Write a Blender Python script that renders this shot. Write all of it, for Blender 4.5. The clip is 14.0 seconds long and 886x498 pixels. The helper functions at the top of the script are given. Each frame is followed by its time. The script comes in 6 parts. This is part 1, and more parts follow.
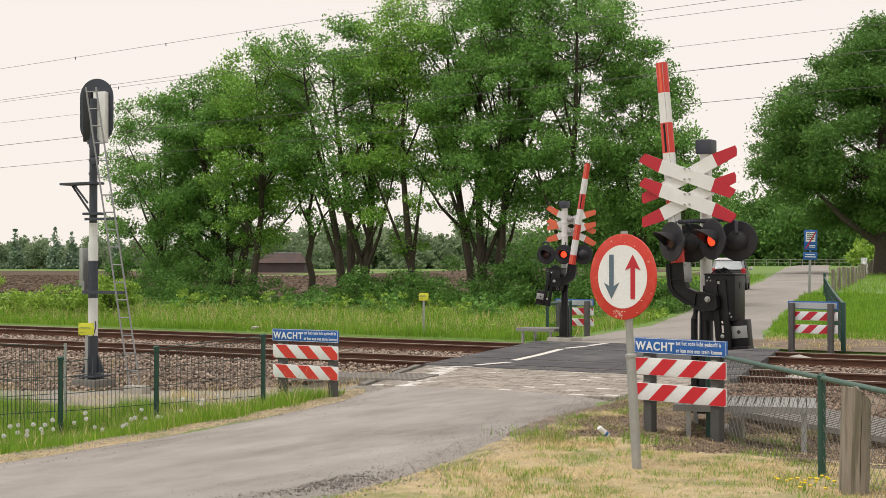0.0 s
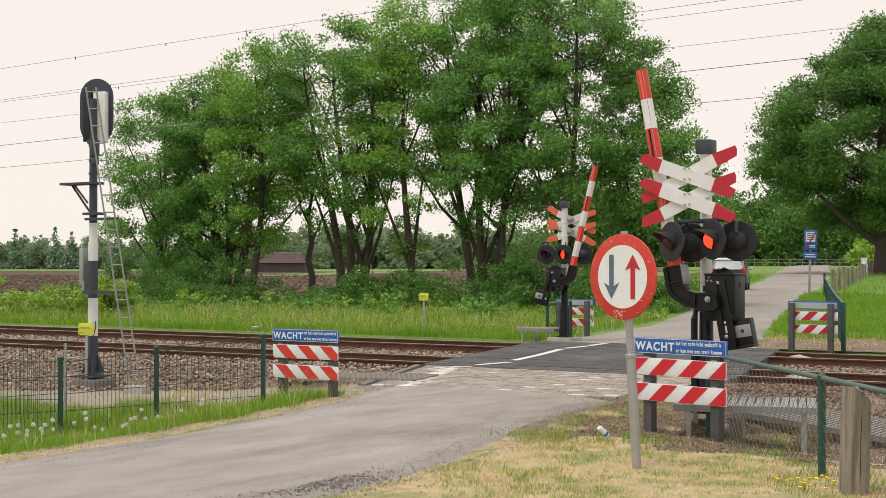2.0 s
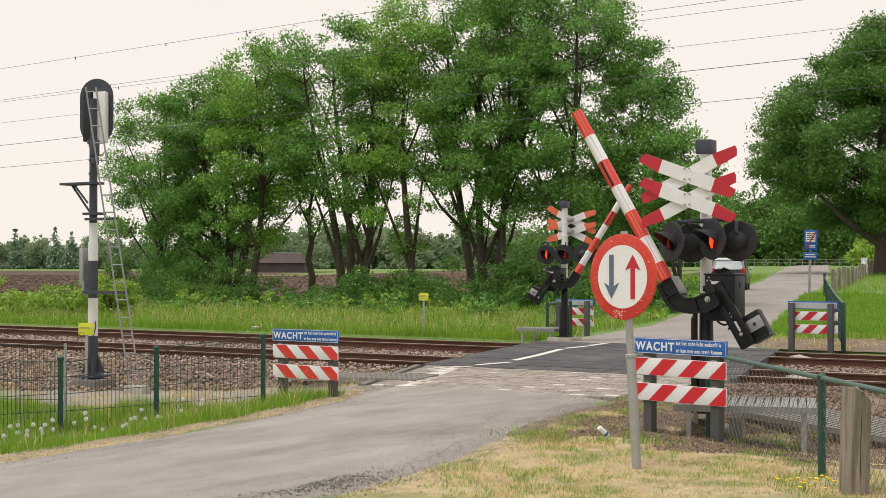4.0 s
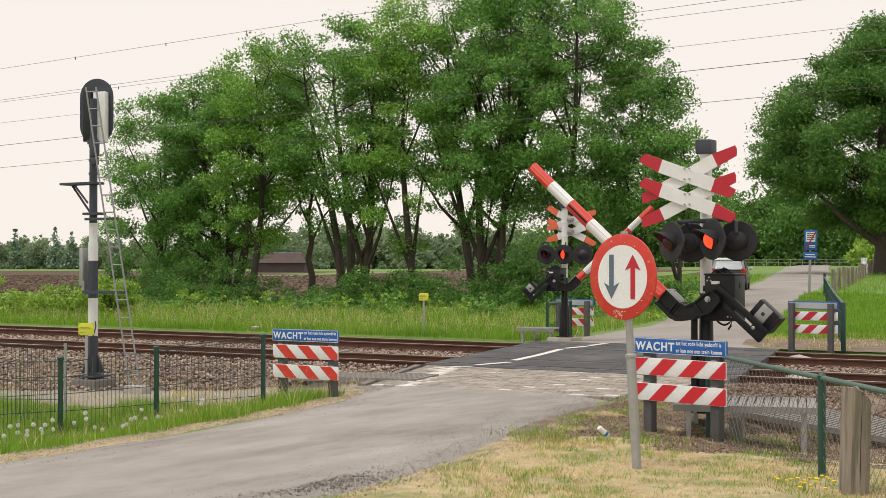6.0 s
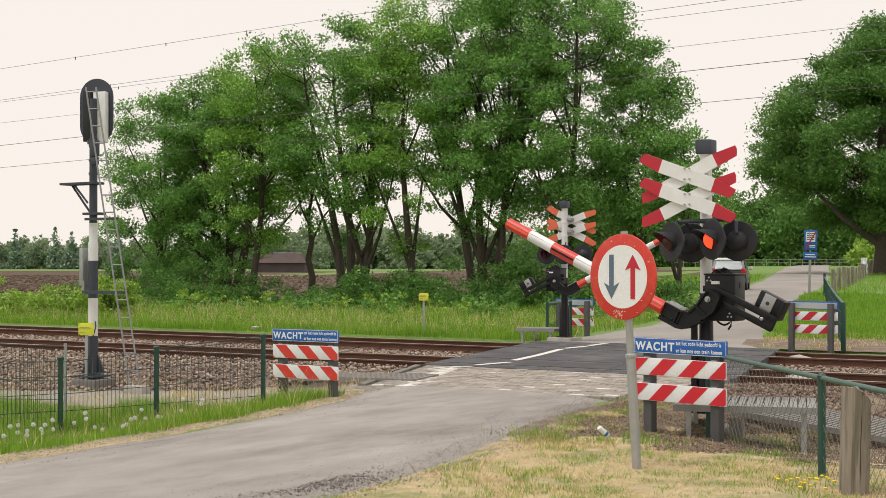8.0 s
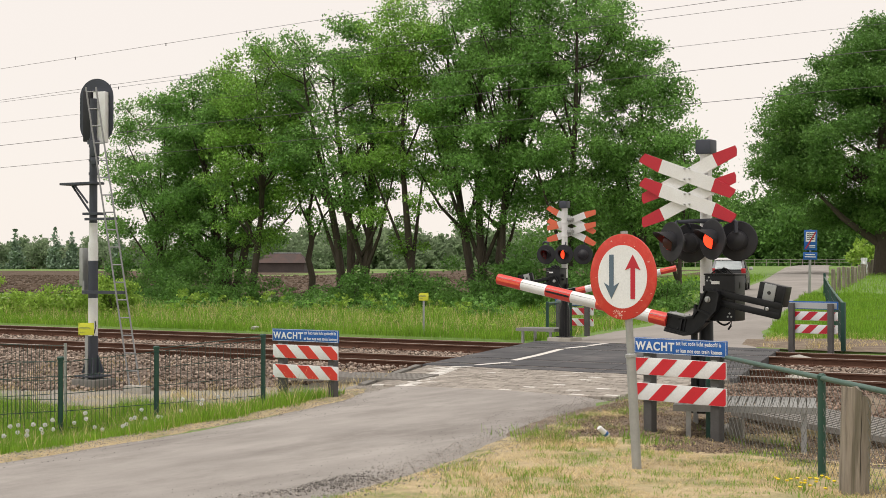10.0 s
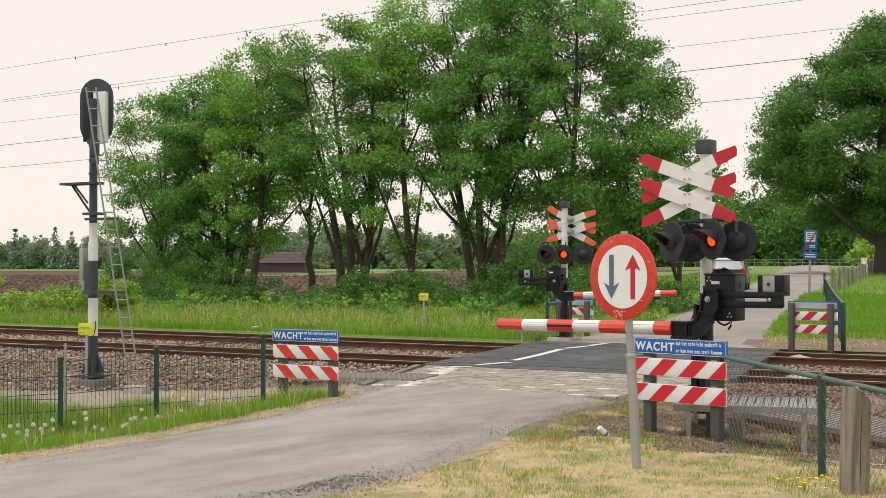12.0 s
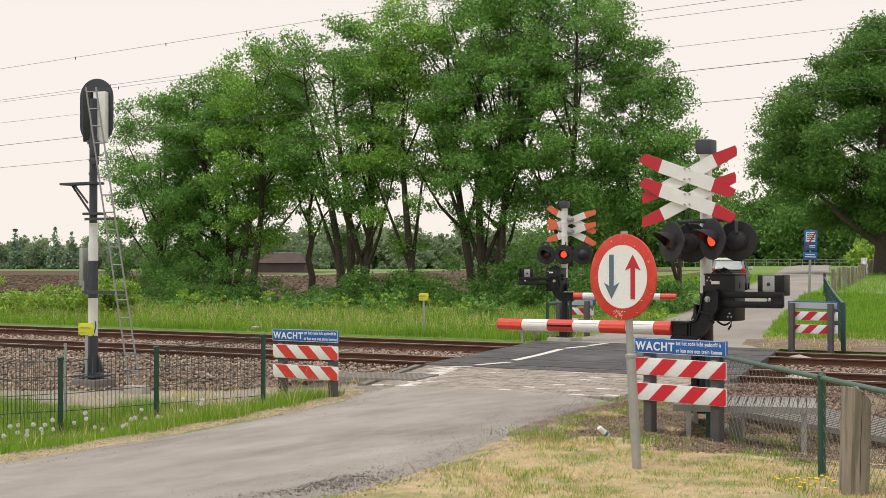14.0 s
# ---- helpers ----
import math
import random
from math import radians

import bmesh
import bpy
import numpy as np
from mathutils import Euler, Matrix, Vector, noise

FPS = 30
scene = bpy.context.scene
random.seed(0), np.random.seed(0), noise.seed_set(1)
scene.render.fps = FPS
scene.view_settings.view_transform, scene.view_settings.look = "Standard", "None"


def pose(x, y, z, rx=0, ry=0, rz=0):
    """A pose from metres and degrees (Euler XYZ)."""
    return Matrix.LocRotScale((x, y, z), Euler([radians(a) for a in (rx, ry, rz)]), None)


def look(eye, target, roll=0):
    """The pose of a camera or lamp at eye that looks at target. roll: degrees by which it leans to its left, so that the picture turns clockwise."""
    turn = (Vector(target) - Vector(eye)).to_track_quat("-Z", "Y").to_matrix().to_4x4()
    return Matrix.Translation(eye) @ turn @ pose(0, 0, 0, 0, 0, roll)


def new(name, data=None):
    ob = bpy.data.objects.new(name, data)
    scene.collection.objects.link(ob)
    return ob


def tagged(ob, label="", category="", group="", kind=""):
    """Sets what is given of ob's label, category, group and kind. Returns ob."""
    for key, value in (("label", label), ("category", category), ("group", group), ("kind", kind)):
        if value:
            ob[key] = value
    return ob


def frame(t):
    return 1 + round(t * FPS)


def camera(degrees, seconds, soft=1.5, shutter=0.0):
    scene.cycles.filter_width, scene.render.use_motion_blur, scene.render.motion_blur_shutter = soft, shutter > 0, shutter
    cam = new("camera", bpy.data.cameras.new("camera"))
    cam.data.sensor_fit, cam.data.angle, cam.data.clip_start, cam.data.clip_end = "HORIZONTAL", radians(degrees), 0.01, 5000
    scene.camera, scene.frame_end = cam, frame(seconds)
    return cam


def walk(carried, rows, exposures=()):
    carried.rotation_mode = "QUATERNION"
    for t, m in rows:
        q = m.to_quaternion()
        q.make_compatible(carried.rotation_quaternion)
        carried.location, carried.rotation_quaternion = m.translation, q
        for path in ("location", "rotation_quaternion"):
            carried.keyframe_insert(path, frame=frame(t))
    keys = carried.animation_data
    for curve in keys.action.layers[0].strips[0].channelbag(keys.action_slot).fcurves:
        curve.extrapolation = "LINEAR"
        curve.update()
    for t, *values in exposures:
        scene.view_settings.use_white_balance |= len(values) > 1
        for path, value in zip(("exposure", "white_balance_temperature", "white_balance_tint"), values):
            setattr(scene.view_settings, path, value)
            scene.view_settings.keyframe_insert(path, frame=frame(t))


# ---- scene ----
FOV = 33.56
EYE = (0.0, 0.0, 1.86)
cam = camera(FOV, 14.0, soft=0.65)
CAM_POSE = pose(*EYE, 90.53, 0, 33.0)
walk(cam, [(0.0, CAM_POSE), (14.0, CAM_POSE)], exposures=[(0.0, 0.0), (14.0, 0.0)])

# ---- world, sun ----
world = bpy.data.worlds.new("overcast_sky")
scene.world = world
world.use_nodes = True
wn, wl = world.node_tree.nodes, world.node_tree.links
wn.clear()
w_out = wn.new("ShaderNodeOutputWorld")
w_bg = wn.new("ShaderNodeBackground")
w_sky = wn.new("ShaderNodeTexSky")
w_sky.sky_type = "NISHITA"
w_sky.sun_disc = False
w_sky.sun_elevation = radians(70)
w_sky.sun_rotation = radians(200)
w_mul = wn.new("ShaderNodeMix")
w_mul.data_type = "RGBA"
w_mul.blend_type = "MULTIPLY"
w_mul.inputs[0].default_value = 1.0
w_mul.inputs[7].default_value = (0.11, 0.11, 0.11, 1)
w_mix = wn.new("ShaderNodeMix")
w_mix.data_type = "RGBA"
w_mix.inputs[0].default_value = 0.93
w_mix.inputs[7].default_value = (1.0, 0.915, 0.845, 1)
wl.new(w_sky.outputs[0], w_mul.inputs[6])
wl.new(w_mul.outputs[2], w_mix.inputs[6])
wl.new(w_mix.outputs[2], w_bg.inputs[0])
w_bg.inputs[1].default_value = 1.0
wl.new(w_bg.outputs[0], w_out.inputs[0])

sun = new("sun", bpy.data.lights.new("sun", "SUN"))
sun.data.energy = 2.15
sun.data.angle = radians(25)
sun.data.color = (1.0, 0.965, 0.92)
sun.matrix_world = look((0, 0, 60), (8.5, 20.5, 0))


# ---- materials ----
def material(name, c1, c2=None, rough=0.6, metal=0.0, scale=8.0, fine=60.0, bump=0.2, spread=0.5, emit=None, strength=0.0,
             per_object=0.0, per_island=0.0, c3=None, scale3=1.2, amount3=0.5, stretch=(1, 1, 1), bump_dist=0.01, transl=None, specular=0.5):
    m = bpy.data.materials.new(name)
    m.use_nodes = True
    nt = m.node_tree
    n, l = nt.nodes, nt.links
    b = n["Principled BSDF"]
    b.inputs["Roughness"].default_value = rough
    b.inputs["Metallic"].default_value = metal
    b.inputs["Specular IOR Level"].default_value = specular
    if c2 is None:
        c2 = tuple(v * 0.8 for v in c1)
    tc = n.new("ShaderNodeTexCoord")
    mp = n.new("ShaderNodeMapping")
    mp.inputs["Scale"].default_value = stretch
    l.new(tc.outputs["Object"], mp.inputs[0])
    n1 = n.new("ShaderNodeTexNoise")
    n1.inputs["Scale"].default_value = scale
    n1.inputs["Detail"].default_value = 5
    n1.inputs["Roughness"].default_value = 0.65
    l.new(mp.outputs[0], n1.inputs["Vector"])
    r1 = n.new("ShaderNodeMapRange")
    r1.inputs[1].default_value, r1.inputs[2].default_value = 0.5 - spread / 2, 0.5 + spread / 2
    l.new(n1.outputs["Fac"], r1.inputs[0])
    mx = n.new("ShaderNodeMix")
    mx.data_type = "RGBA"
    mx.inputs[6].default_value, mx.inputs[7].default_value = (*c1, 1), (*c2, 1)
    l.new(r1.outputs[0], mx.inputs[0])
    col = mx.outputs[2]
    if c3 is not None:
        n3 = n.new("ShaderNodeTexNoise")
        n3.inputs["Scale"].default_value = scale3
        n3.inputs["Detail"].default_value = 6
        n3.inputs["Roughness"].default_value = 0.7
        l.new(mp.outputs[0], n3.inputs["Vector"])
        r3 = n.new("ShaderNodeMapRange")
        r3.inputs[1].default_value, r3.inputs[2].default_value = 0.48, 0.66
        r3.inputs[4].default_value = amount3
        l.new(n3.outputs["Fac"], r3.inputs[0])
        m3 = n.new("ShaderNodeMix")
        m3.data_type = "RGBA"
        l.new(r3.outputs[0], m3.inputs[0])
        l.new(col, m3.inputs[6])
        m3.inputs[7].default_value = (*c3, 1)
        col = m3.outputs[2]
    n2 = n.new("ShaderNodeTexNoise")
    n2.inputs["Scale"].default_value = fine
    n2.inputs["Detail"].default_value = 3
    l.new(mp.outputs[0], n2.inputs["Vector"])
    rnd = None
    if per_object:
        rnd, amt = n.new("ShaderNodeObjectInfo").outputs["Random"], per_object
    if per_island:
        rnd, amt = n.new("ShaderNodeNewGeometry").outputs["Random Per Island"], per_island
    hv = n.new("ShaderNodeHueSaturation")
    vv = n.new("ShaderNodeMapRange")
    vv.inputs[3].default_value, vv.inputs[4].default_value = 0.85, 1.15
    l.new(n2.outputs["Fac"], vv.inputs[0])
    val = vv.outputs[0]
    if rnd is not None:
        v2 = n.new("ShaderNodeMapRange")
        v2.inputs[3].default_value, v2.inputs[4].default_value = 1 - amt, 1 + amt
        l.new(rnd, v2.inputs[0])
        mm = n.new("ShaderNodeMath")
        mm.operation = "MULTIPLY"
        l.new(val, mm.inputs[0])
        l.new(v2.outputs[0], mm.inputs[1])
        val = mm.outputs[0]
    l.new(val, hv.inputs["Value"])
    l.new(col, hv.inputs["Color"])
    l.new(hv.outputs[0], b.inputs["Base Color"])
    if bump:
        bp = n.new("ShaderNodeBump")
        bp.inputs["Strength"].default_value = bump
        bp.inputs["Distance"].default_value = bump_dist
        l.new(n2.outputs["Fac"], bp.inputs["Height"])
        l.new(bp.outputs[0], b.inputs["Normal"])
    if emit:
        b.inputs["Emission Color"].default_value = (*emit, 1)
        b.inputs["Emission Strength"].default_value = strength
    if transl:
        tr = n.new("ShaderNodeBsdfTranslucent")
        l.new(hv.outputs[0], tr.inputs[0])
        ms = n.new("ShaderNodeMixShader")
        ms.inputs[0].default_value = transl
        l.new(b.outputs[0], ms.inputs[1])
        l.new(tr.outputs[0], ms.inputs[2])
        l.new(ms.outputs[0], n["Material Output"].inputs[0])
    return m


M_GRASS = material("meadow_ground", (0.11, 0.21, 0.035), (0.17, 0.25, 0.06), 0.9, scale=0.9, fine=25, bump=0.6, bump_dist=0.05,
                   c3=(0.11, 0.2, 0.035), scale3=0.25)
M_DRY = material("dry_verge_soil", (0.32, 0.245, 0.135), (0.56, 0.45, 0.27), 0.95, scale=7, fine=70, bump=0.6, bump_dist=0.02,
                 c3=(0.14, 0.175, 0.055), scale3=1.6, amount3=0.8)
M_SOIL = material("ploughed_soil", (0.045, 0.034, 0.025), (0.17, 0.125, 0.092), 0.95, specular=0.1, scale=0.9, fine=3, bump=0.9, bump_dist=0.2, stretch=(0.3, 0.8, 1))
M_ASPHALT = material("worn_asphalt", (0.24, 0.222, 0.205), (0.37, 0.345, 0.32), 0.95, specular=0.15, scale=1.6, fine=160, bump=0.35, bump_dist=0.004,
                     c3=(0.2, 0.183, 0.168), scale3=0.95, amount3=0.8, stretch=(1, 0.35, 1))
M_DECK = material("rubber_deck", (0.068, 0.068, 0.073), (0.105, 0.105, 0.11), 0.95, specular=0.12, scale=1.5, fine=90, bump=0.3, bump_dist=0.004,
                  c3=(0.2, 0.19, 0.185), scale3=0.8, amount3=0.5)
M_PAVER = material("clay_paver", (0.27, 0.243, 0.212), (0.37, 0.335, 0.295), 0.95, specular=0.15, scale=5, fine=90, bump=0.3, per_object=0.22)
M_PAVER_WHITE = material("painted_paver", (0.72, 0.70, 0.66), (0.55, 0.52, 0.48), 0.8, scale=9, fine=90, bump=0.3)
M_JOINT = material("sandy_joint", (0.12, 0.1, 0.08), (0.19, 0.16, 0.13), 0.95, scale=6, fine=120)
M_BALLAST = material("ballast_stone", (0.20, 0.148, 0.118), (0.39, 0.32, 0.265), 0.95, specular=0.15, scale=3, fine=60, bump=0.4, per_island=0.65)
M_BALLAST_BED = material("ballast_bed", (0.13, 0.095, 0.075), (0.24, 0.185, 0.15), 0.95, scale=14, fine=60, bump=1.0, bump_dist=0.03)
M_RAIL = material("rusty_rail", (0.085, 0.045, 0.032), (0.14, 0.075, 0.052), 0.9, 0.0, specular=0.15, scale=4, fine=60, bump=0.2, stretch=(0.3, 1, 1))
M_RAILTOP = material("worn_rail_head", (0.42, 0.36, 0.31), (0.3, 0.24, 0.2), 0.35, 0.8, scale=3, fine=60, bump=0.05)
M_SLEEPER = material("concrete_sleeper", (0.3, 0.26, 0.23), (0.2, 0.16, 0.14), 0.9, scale=5, fine=60)
M_CONCRETE = material("concrete", (0.42, 0.40, 0.36), (0.33, 0.31, 0.27), 0.9, scale=4, fine=70, bump=0.3, c3=(0.22, 0.2, 0.16), scale3=2.5)
M_CONCRETE_DARK = material("dark_concrete", (0.13, 0.125, 0.115), (0.2, 0.19, 0.17), 0.9, scale=4, fine=60, bump=0.3)
M_GALV = material("galvanised_steel", (0.42, 0.43, 0.43), (0.33, 0.34, 0.34), 0.5, 0.55, scale=10, fine=80, bump=0.05)
M_DARKGREY = material("dark_grey_paint", (0.048, 0.055, 0.078), (0.038, 0.043, 0.06), 0.5, scale=6, fine=80, bump=0.05)
M_BLACK = material("black_paint", (0.007, 0.0075, 0.009), (0.012, 0.013, 0.015), 0.42, specular=0.3, scale=7, fine=80, bump=0.06, c3=(0.04, 0.038, 0.036), scale3=6, amount3=0.2)
M_BLACK_MATT = material("matt_black_shield", (0.017, 0.0175, 0.023), (0.026, 0.026, 0.032), 0.5, specular=0.35, scale=7, fine=80, bump=0.06, c3=(0.05, 0.046, 0.044), scale3=6, amount3=0.25)
M_WHITE = material("white_enamel", (0.77, 0.78, 0.79), (0.67, 0.67, 0.67), 0.45, scale=3, fine=80, bump=0.03, c3=(0.6, 0.575, 0.53), scale3=5, amount3=0.22)
M_RED = material("signal_red", (0.50, 0.016, 0.035), (0.42, 0.014, 0.03), 0.45, scale=3, fine=80, bump=0.03)
M_REDWHITE_RED = material("reflective_red", (0.60, 0.013, 0.026), (0.52, 0.013, 0.024), 0.4, scale=4, fine=80, bump=0.03)
M_ORANGE = material("faded_orange_red", (0.74, 0.16, 0.075), (0.66, 0.12, 0.06), 0.5, scale=3, fine=80, bump=0.03)
M_BOOMRED = material("boom_red_orange", (0.67, 0.05, 0.035), (0.57, 0.04, 0.03), 0.4, scale=5, fine=80, bump=0.03)
M_BLUE = material("sign_blue", (0.012, 0.115, 0.42), (0.01, 0.095, 0.36), 0.4, scale=2, fine=60, bump=0.02)
M_SIGNGREY = material("aluminium_back", (0.5, 0.52, 0.54), (0.42, 0.44, 0.46), 0.5, 0.4, scale=3, fine=60, bump=0.03)
M_RUBBERPOST = material("recycled_plastic_post", (0.066, 0.065, 0.066), (0.10, 0.098, 0.096), 0.85, scale=6, fine=60, bump=0.4)
M_GREEN = material("green_fence_paint", (0.012, 0.055, 0.04), (0.018, 0.07, 0.05), 0.5, scale=6, fine=70, bump=0.08)
M_YELLOW = material("yellow_plate", (0.72, 0.74, 0.06), (0.64, 0.66, 0.05), 0.5, scale=3, fine=60, bump=0.02)
M_INK = material("dark_ink", (0.03, 0.03, 0.03), None, 0.6)
M_ARROWGREY = material("slate_blue_arrow", (0.10, 0.15, 0.20), (0.085, 0.13, 0.18), 0.5)
M_WOODPOST = material("weathered_wood", (0.34, 0.30, 0.25), (0.12, 0.10, 0.08), 0.9, scale=17, fine=90, bump=0.8, stretch=(1, 1, 0.05), c3=(0.10, 0.105, 0.06), scale3=9, amount3=0.6, spread=0.35)
M_BARK = material("oak_bark", (0.05, 0.04, 0.031), (0.09, 0.072, 0.056), 0.95, scale=6, fine=30, bump=0.9, bump_dist=0.03, stretch=(1, 1, 0.3))
M_LEAF = material("oak_leaf", (0.10, 0.232, 0.05), (0.245, 0.45, 0.105), 0.5, scale=0.5, fine=3, bump=0, per_island=0.5, transl=0.4, specular=0.3)
M_LEAF_LIGHT = material("young_oak_leaf", (0.15, 0.30, 0.05), (0.31, 0.53, 0.10), 0.5, scale=0.5, fine=3, bump=0, per_island=0.5, transl=0.4, specular=0.3)
M_LEAF_DARK = material("dark_leaf", (0.085, 0.20, 0.045), (0.18, 0.34, 0.075), 0.55, scale=0.4, fine=3, bump=0, per_island=0.35, transl=0.4, specular=0.3)
# Distant leaves and needles: haze is put into their paled colours.
M_LEAF_FAR = material("hazed_far_leaf", (0.24, 0.33, 0.19), (0.36, 0.45, 0.28), 0.7, scale=0.1, fine=1, bump=0, per_island=0.25, transl=0.6, specular=0.2)
M_LEAF_PINE = material("hazed_blue_green_needle", (0.16, 0.24, 0.17), (0.23, 0.32, 0.22), 0.7, scale=0.3, fine=1, bump=0, per_island=0.25, specular=0.2)
M_BUSH = material("bright_bush_leaf", (0.23, 0.38, 0.055), (0.36, 0.51, 0.095), 0.6, scale=1.0, fine=4, bump=0, per_island=0.3, transl=0.35, specular=0.3)
M_BLADE = material("grass_blade", (0.135, 0.30, 0.025), (0.29, 0.46, 0.055), 0.6, scale=0.7, fine=5, bump=0, per_island=0.35, transl=0.45, specular=0.25)
M_STRAW = material("dry_grass_blade", (0.74, 0.61, 0.34), (0.46, 0.37, 0.17), 0.7, scale=2.2, fine=5, bump=0, per_island=0.5, transl=0.25, specular=0.2)
M_LENS_ON = material("glowing_red_lens", (0.8, 0.05, 0.02), None, 0.3, emit=(1.0, 0.05, 0.015), strength=1.8, bump=0)
M_LENS_OFF = material("dark_red_lens", (0.07, 0.012, 0.014), (0.05, 0.01, 0.012), 0.25, bump=0)
M_WIRE = material("copper_wire", (0.10, 0.09, 0.10), None, 0.6, bump=0)


# ---- mesh helpers ----
class Mesh:
    """Vertices and faces gathered by simple solids."""

    def __init__(self):
        self.v, self.f, self.m = [], [], []

    def add(self, vs, fs, mi=0, at=None):
        k = len(self.v)
        self.v += [tuple(at @ Vector(p)) if at is not None else tuple(p) for p in vs]
        self.f += [tuple(k + i for i in f) for f in fs]
        self.m += [mi] * len(fs)
        return self

    def box(self, cx, cy, cz, sx, sy, sz, at=None, mi=0, bevel=0.0):
        hx, hy, hz = sx / 2, sy / 2, sz / 2
        b = min(bevel, hx * 0.9, hy * 0.9, hz * 0.9)
        if b <= 0:
            vs = [(cx + i * hx, cy + j * hy, cz + k * hz) for i in (-1, 1) for j in (-1, 1) for k in (-1, 1)]
            fs = [(0, 1, 3, 2), (4, 6, 7, 5), (0, 4, 5, 1), (2, 3, 7, 6), (0, 2, 6, 4), (1, 5, 7, 3)]
            return self.add(vs, fs, mi, at)
        bm = bmesh.new()
        bmesh.ops.create_cube(bm, size=1)
        bmesh.ops.scale(bm, vec=(sx, sy, sz), verts=bm.verts)
        bmesh.ops.bevel(bm, geom=bm.edges[:], offset=b, segments=2, profile=0.6, affect="EDGES")
        bmesh.ops.translate(bm, vec=(cx, cy, cz), verts=bm.verts)
        bm.verts.index_update()
        vs = [tuple(v.co) for v in bm.verts]
        fs = [tuple(v.index for v in f.verts) for f in bm.faces]
        bm.free()
        return self.add(vs, fs, mi, at)

    def tube(self, pts, radii, n=12, mi=0, caps=True, at=None):
        """A round tube along points."""
        pts = [Vector(p) for p in pts]
        if not isinstance(radii, (list, tuple)):
            radii = [radii] * len(pts)
        vs, fs = [], []
        up = Vector((0, 0, 1))
        for i, p in enumerate(pts):
            d = (pts[min(i + 1, len(pts) - 1)] - pts[max(i - 1, 0)]).normalized()
            ref = up if abs(d.dot(up)) < 0.95 else Vector((1, 0, 0))
            a = d.cross(ref).normalized()
            b = d.cross(a).normalized()
            for k in range(n):
                t = 2 * math.pi * k / n
                vs.append(p + (a * math.cos(t) + b * math.sin(t)) * radii[i])
        for i in range(len(pts) - 1):
            for k in range(n):
                fs.append((i * n + k, i * n + (k + 1) % n, (i + 1) * n + (k + 1) % n, (i + 1) * n + k))
        if caps:
            fs.append(tuple(range(n - 1, -1, -1)))
            fs.append(tuple((len(pts) - 1) * n + k for k in range(n)))
        return self.add(vs, fs, mi, at)

    def lathe(self, prof, n=24, at=None, mi=0):
        """Profile of (radius, z) turned round z."""
        vs = [(r * math.cos(2 * math.pi * k / n), r * math.sin(2 * math.pi * k / n), z) for r, z in prof for k in range(n)]
        fs = [(i * n + k, i * n + (k + 1) % n, (i + 1) * n + (k + 1) % n, (i + 1) * n + k) for i in range(len(prof) - 1) for k in range(n)]
        fs.append(tuple(range(n - 1, -1, -1)))
        fs.append(tuple((len(prof) - 1) * n + k for k in range(n)))
        return self.add(vs, fs, mi, at)

    def prism(self, poly, d0, d1, at=None, mi=0):
        """Polygon in x, z, from y = d0 to y = d1."""
        n = len(poly)
        vs = [(x, d0, z) for x, z in poly] + [(x, d1, z) for x, z in poly]
        fs = [tuple(range(n)), tuple(range(2 * n - 1, n - 1, -1))] + [(i, i + n, (i + 1) % n + n, (i + 1) % n) for i in range(n)]
        return self.add(vs, fs, mi, at)

    def data(self, name, mats, smooth=False):
        me = bpy.data.meshes.new(name)
        me.from_pydata(self.v, [], self.f)
        for m in mats:
            me.materials.append(m)
        if len(mats) > 1:
            me.polygons.foreach_set("material_index", self.m)
        bm = bmesh.new()
        bm.from_mesh(me)
        bmesh.ops.recalc_face_normals(bm, faces=bm.faces)
        bm.to_mesh(me)
        bm.free()
        if smooth:
            me.polygons.foreach_set("use_smooth", [True] * len(me.polygons))
            me.set_sharp_from_angle(angle=radians(35))
        me.update()
        return me


def part(name, mesh, mats, parent=None, label="", at=None, smooth=True):
    """Link a mesh as one object, under a thing or a part where one is given."""
    mats = mats if isinstance(mats, (list, tuple)) else [mats]
    me = mesh.data(name, mats, smooth) if isinstance(mesh, Mesh) else mesh
    ob = new(name, me)
    if parent is not None:
        ob.parent = parent
    if at is not None:
        ob.matrix_basis = at
    if label:
        ob["label"] = label
    return ob


def thing(name, at, label, category, group="", kind=""):
    ob = new(name)
    ob.empty_display_size = 0.2
    ob.matrix_basis = at
    return tagged(ob, label, category, group, kind)


def fast_mesh(name, verts, quads, mat, smooth=False):
    """Mesh from numpy arrays; quads (n, 3 or 4)."""
    me = bpy.data.meshes.new(name)
    k = quads.shape[1]
    me.vertices.add(len(verts))
    me.vertices.foreach_set("co", np.ascontiguousarray(verts, dtype=np.float32).ravel())
    me.loops.add(quads.size)
    me.loops.foreach_set("vertex_index", np.ascontiguousarray(quads, dtype=np.int32).ravel())
    me.polygons.add(len(quads))
    me.polygons.foreach_set("loop_start", np.arange(0, quads.size, k, dtype=np.int32))
    me.materials.append(mat)
    me.update(calc_edges=True)
    if smooth:
        me.polygons.foreach_set("use_smooth", np.ones(len(quads), dtype=bool))
    return me


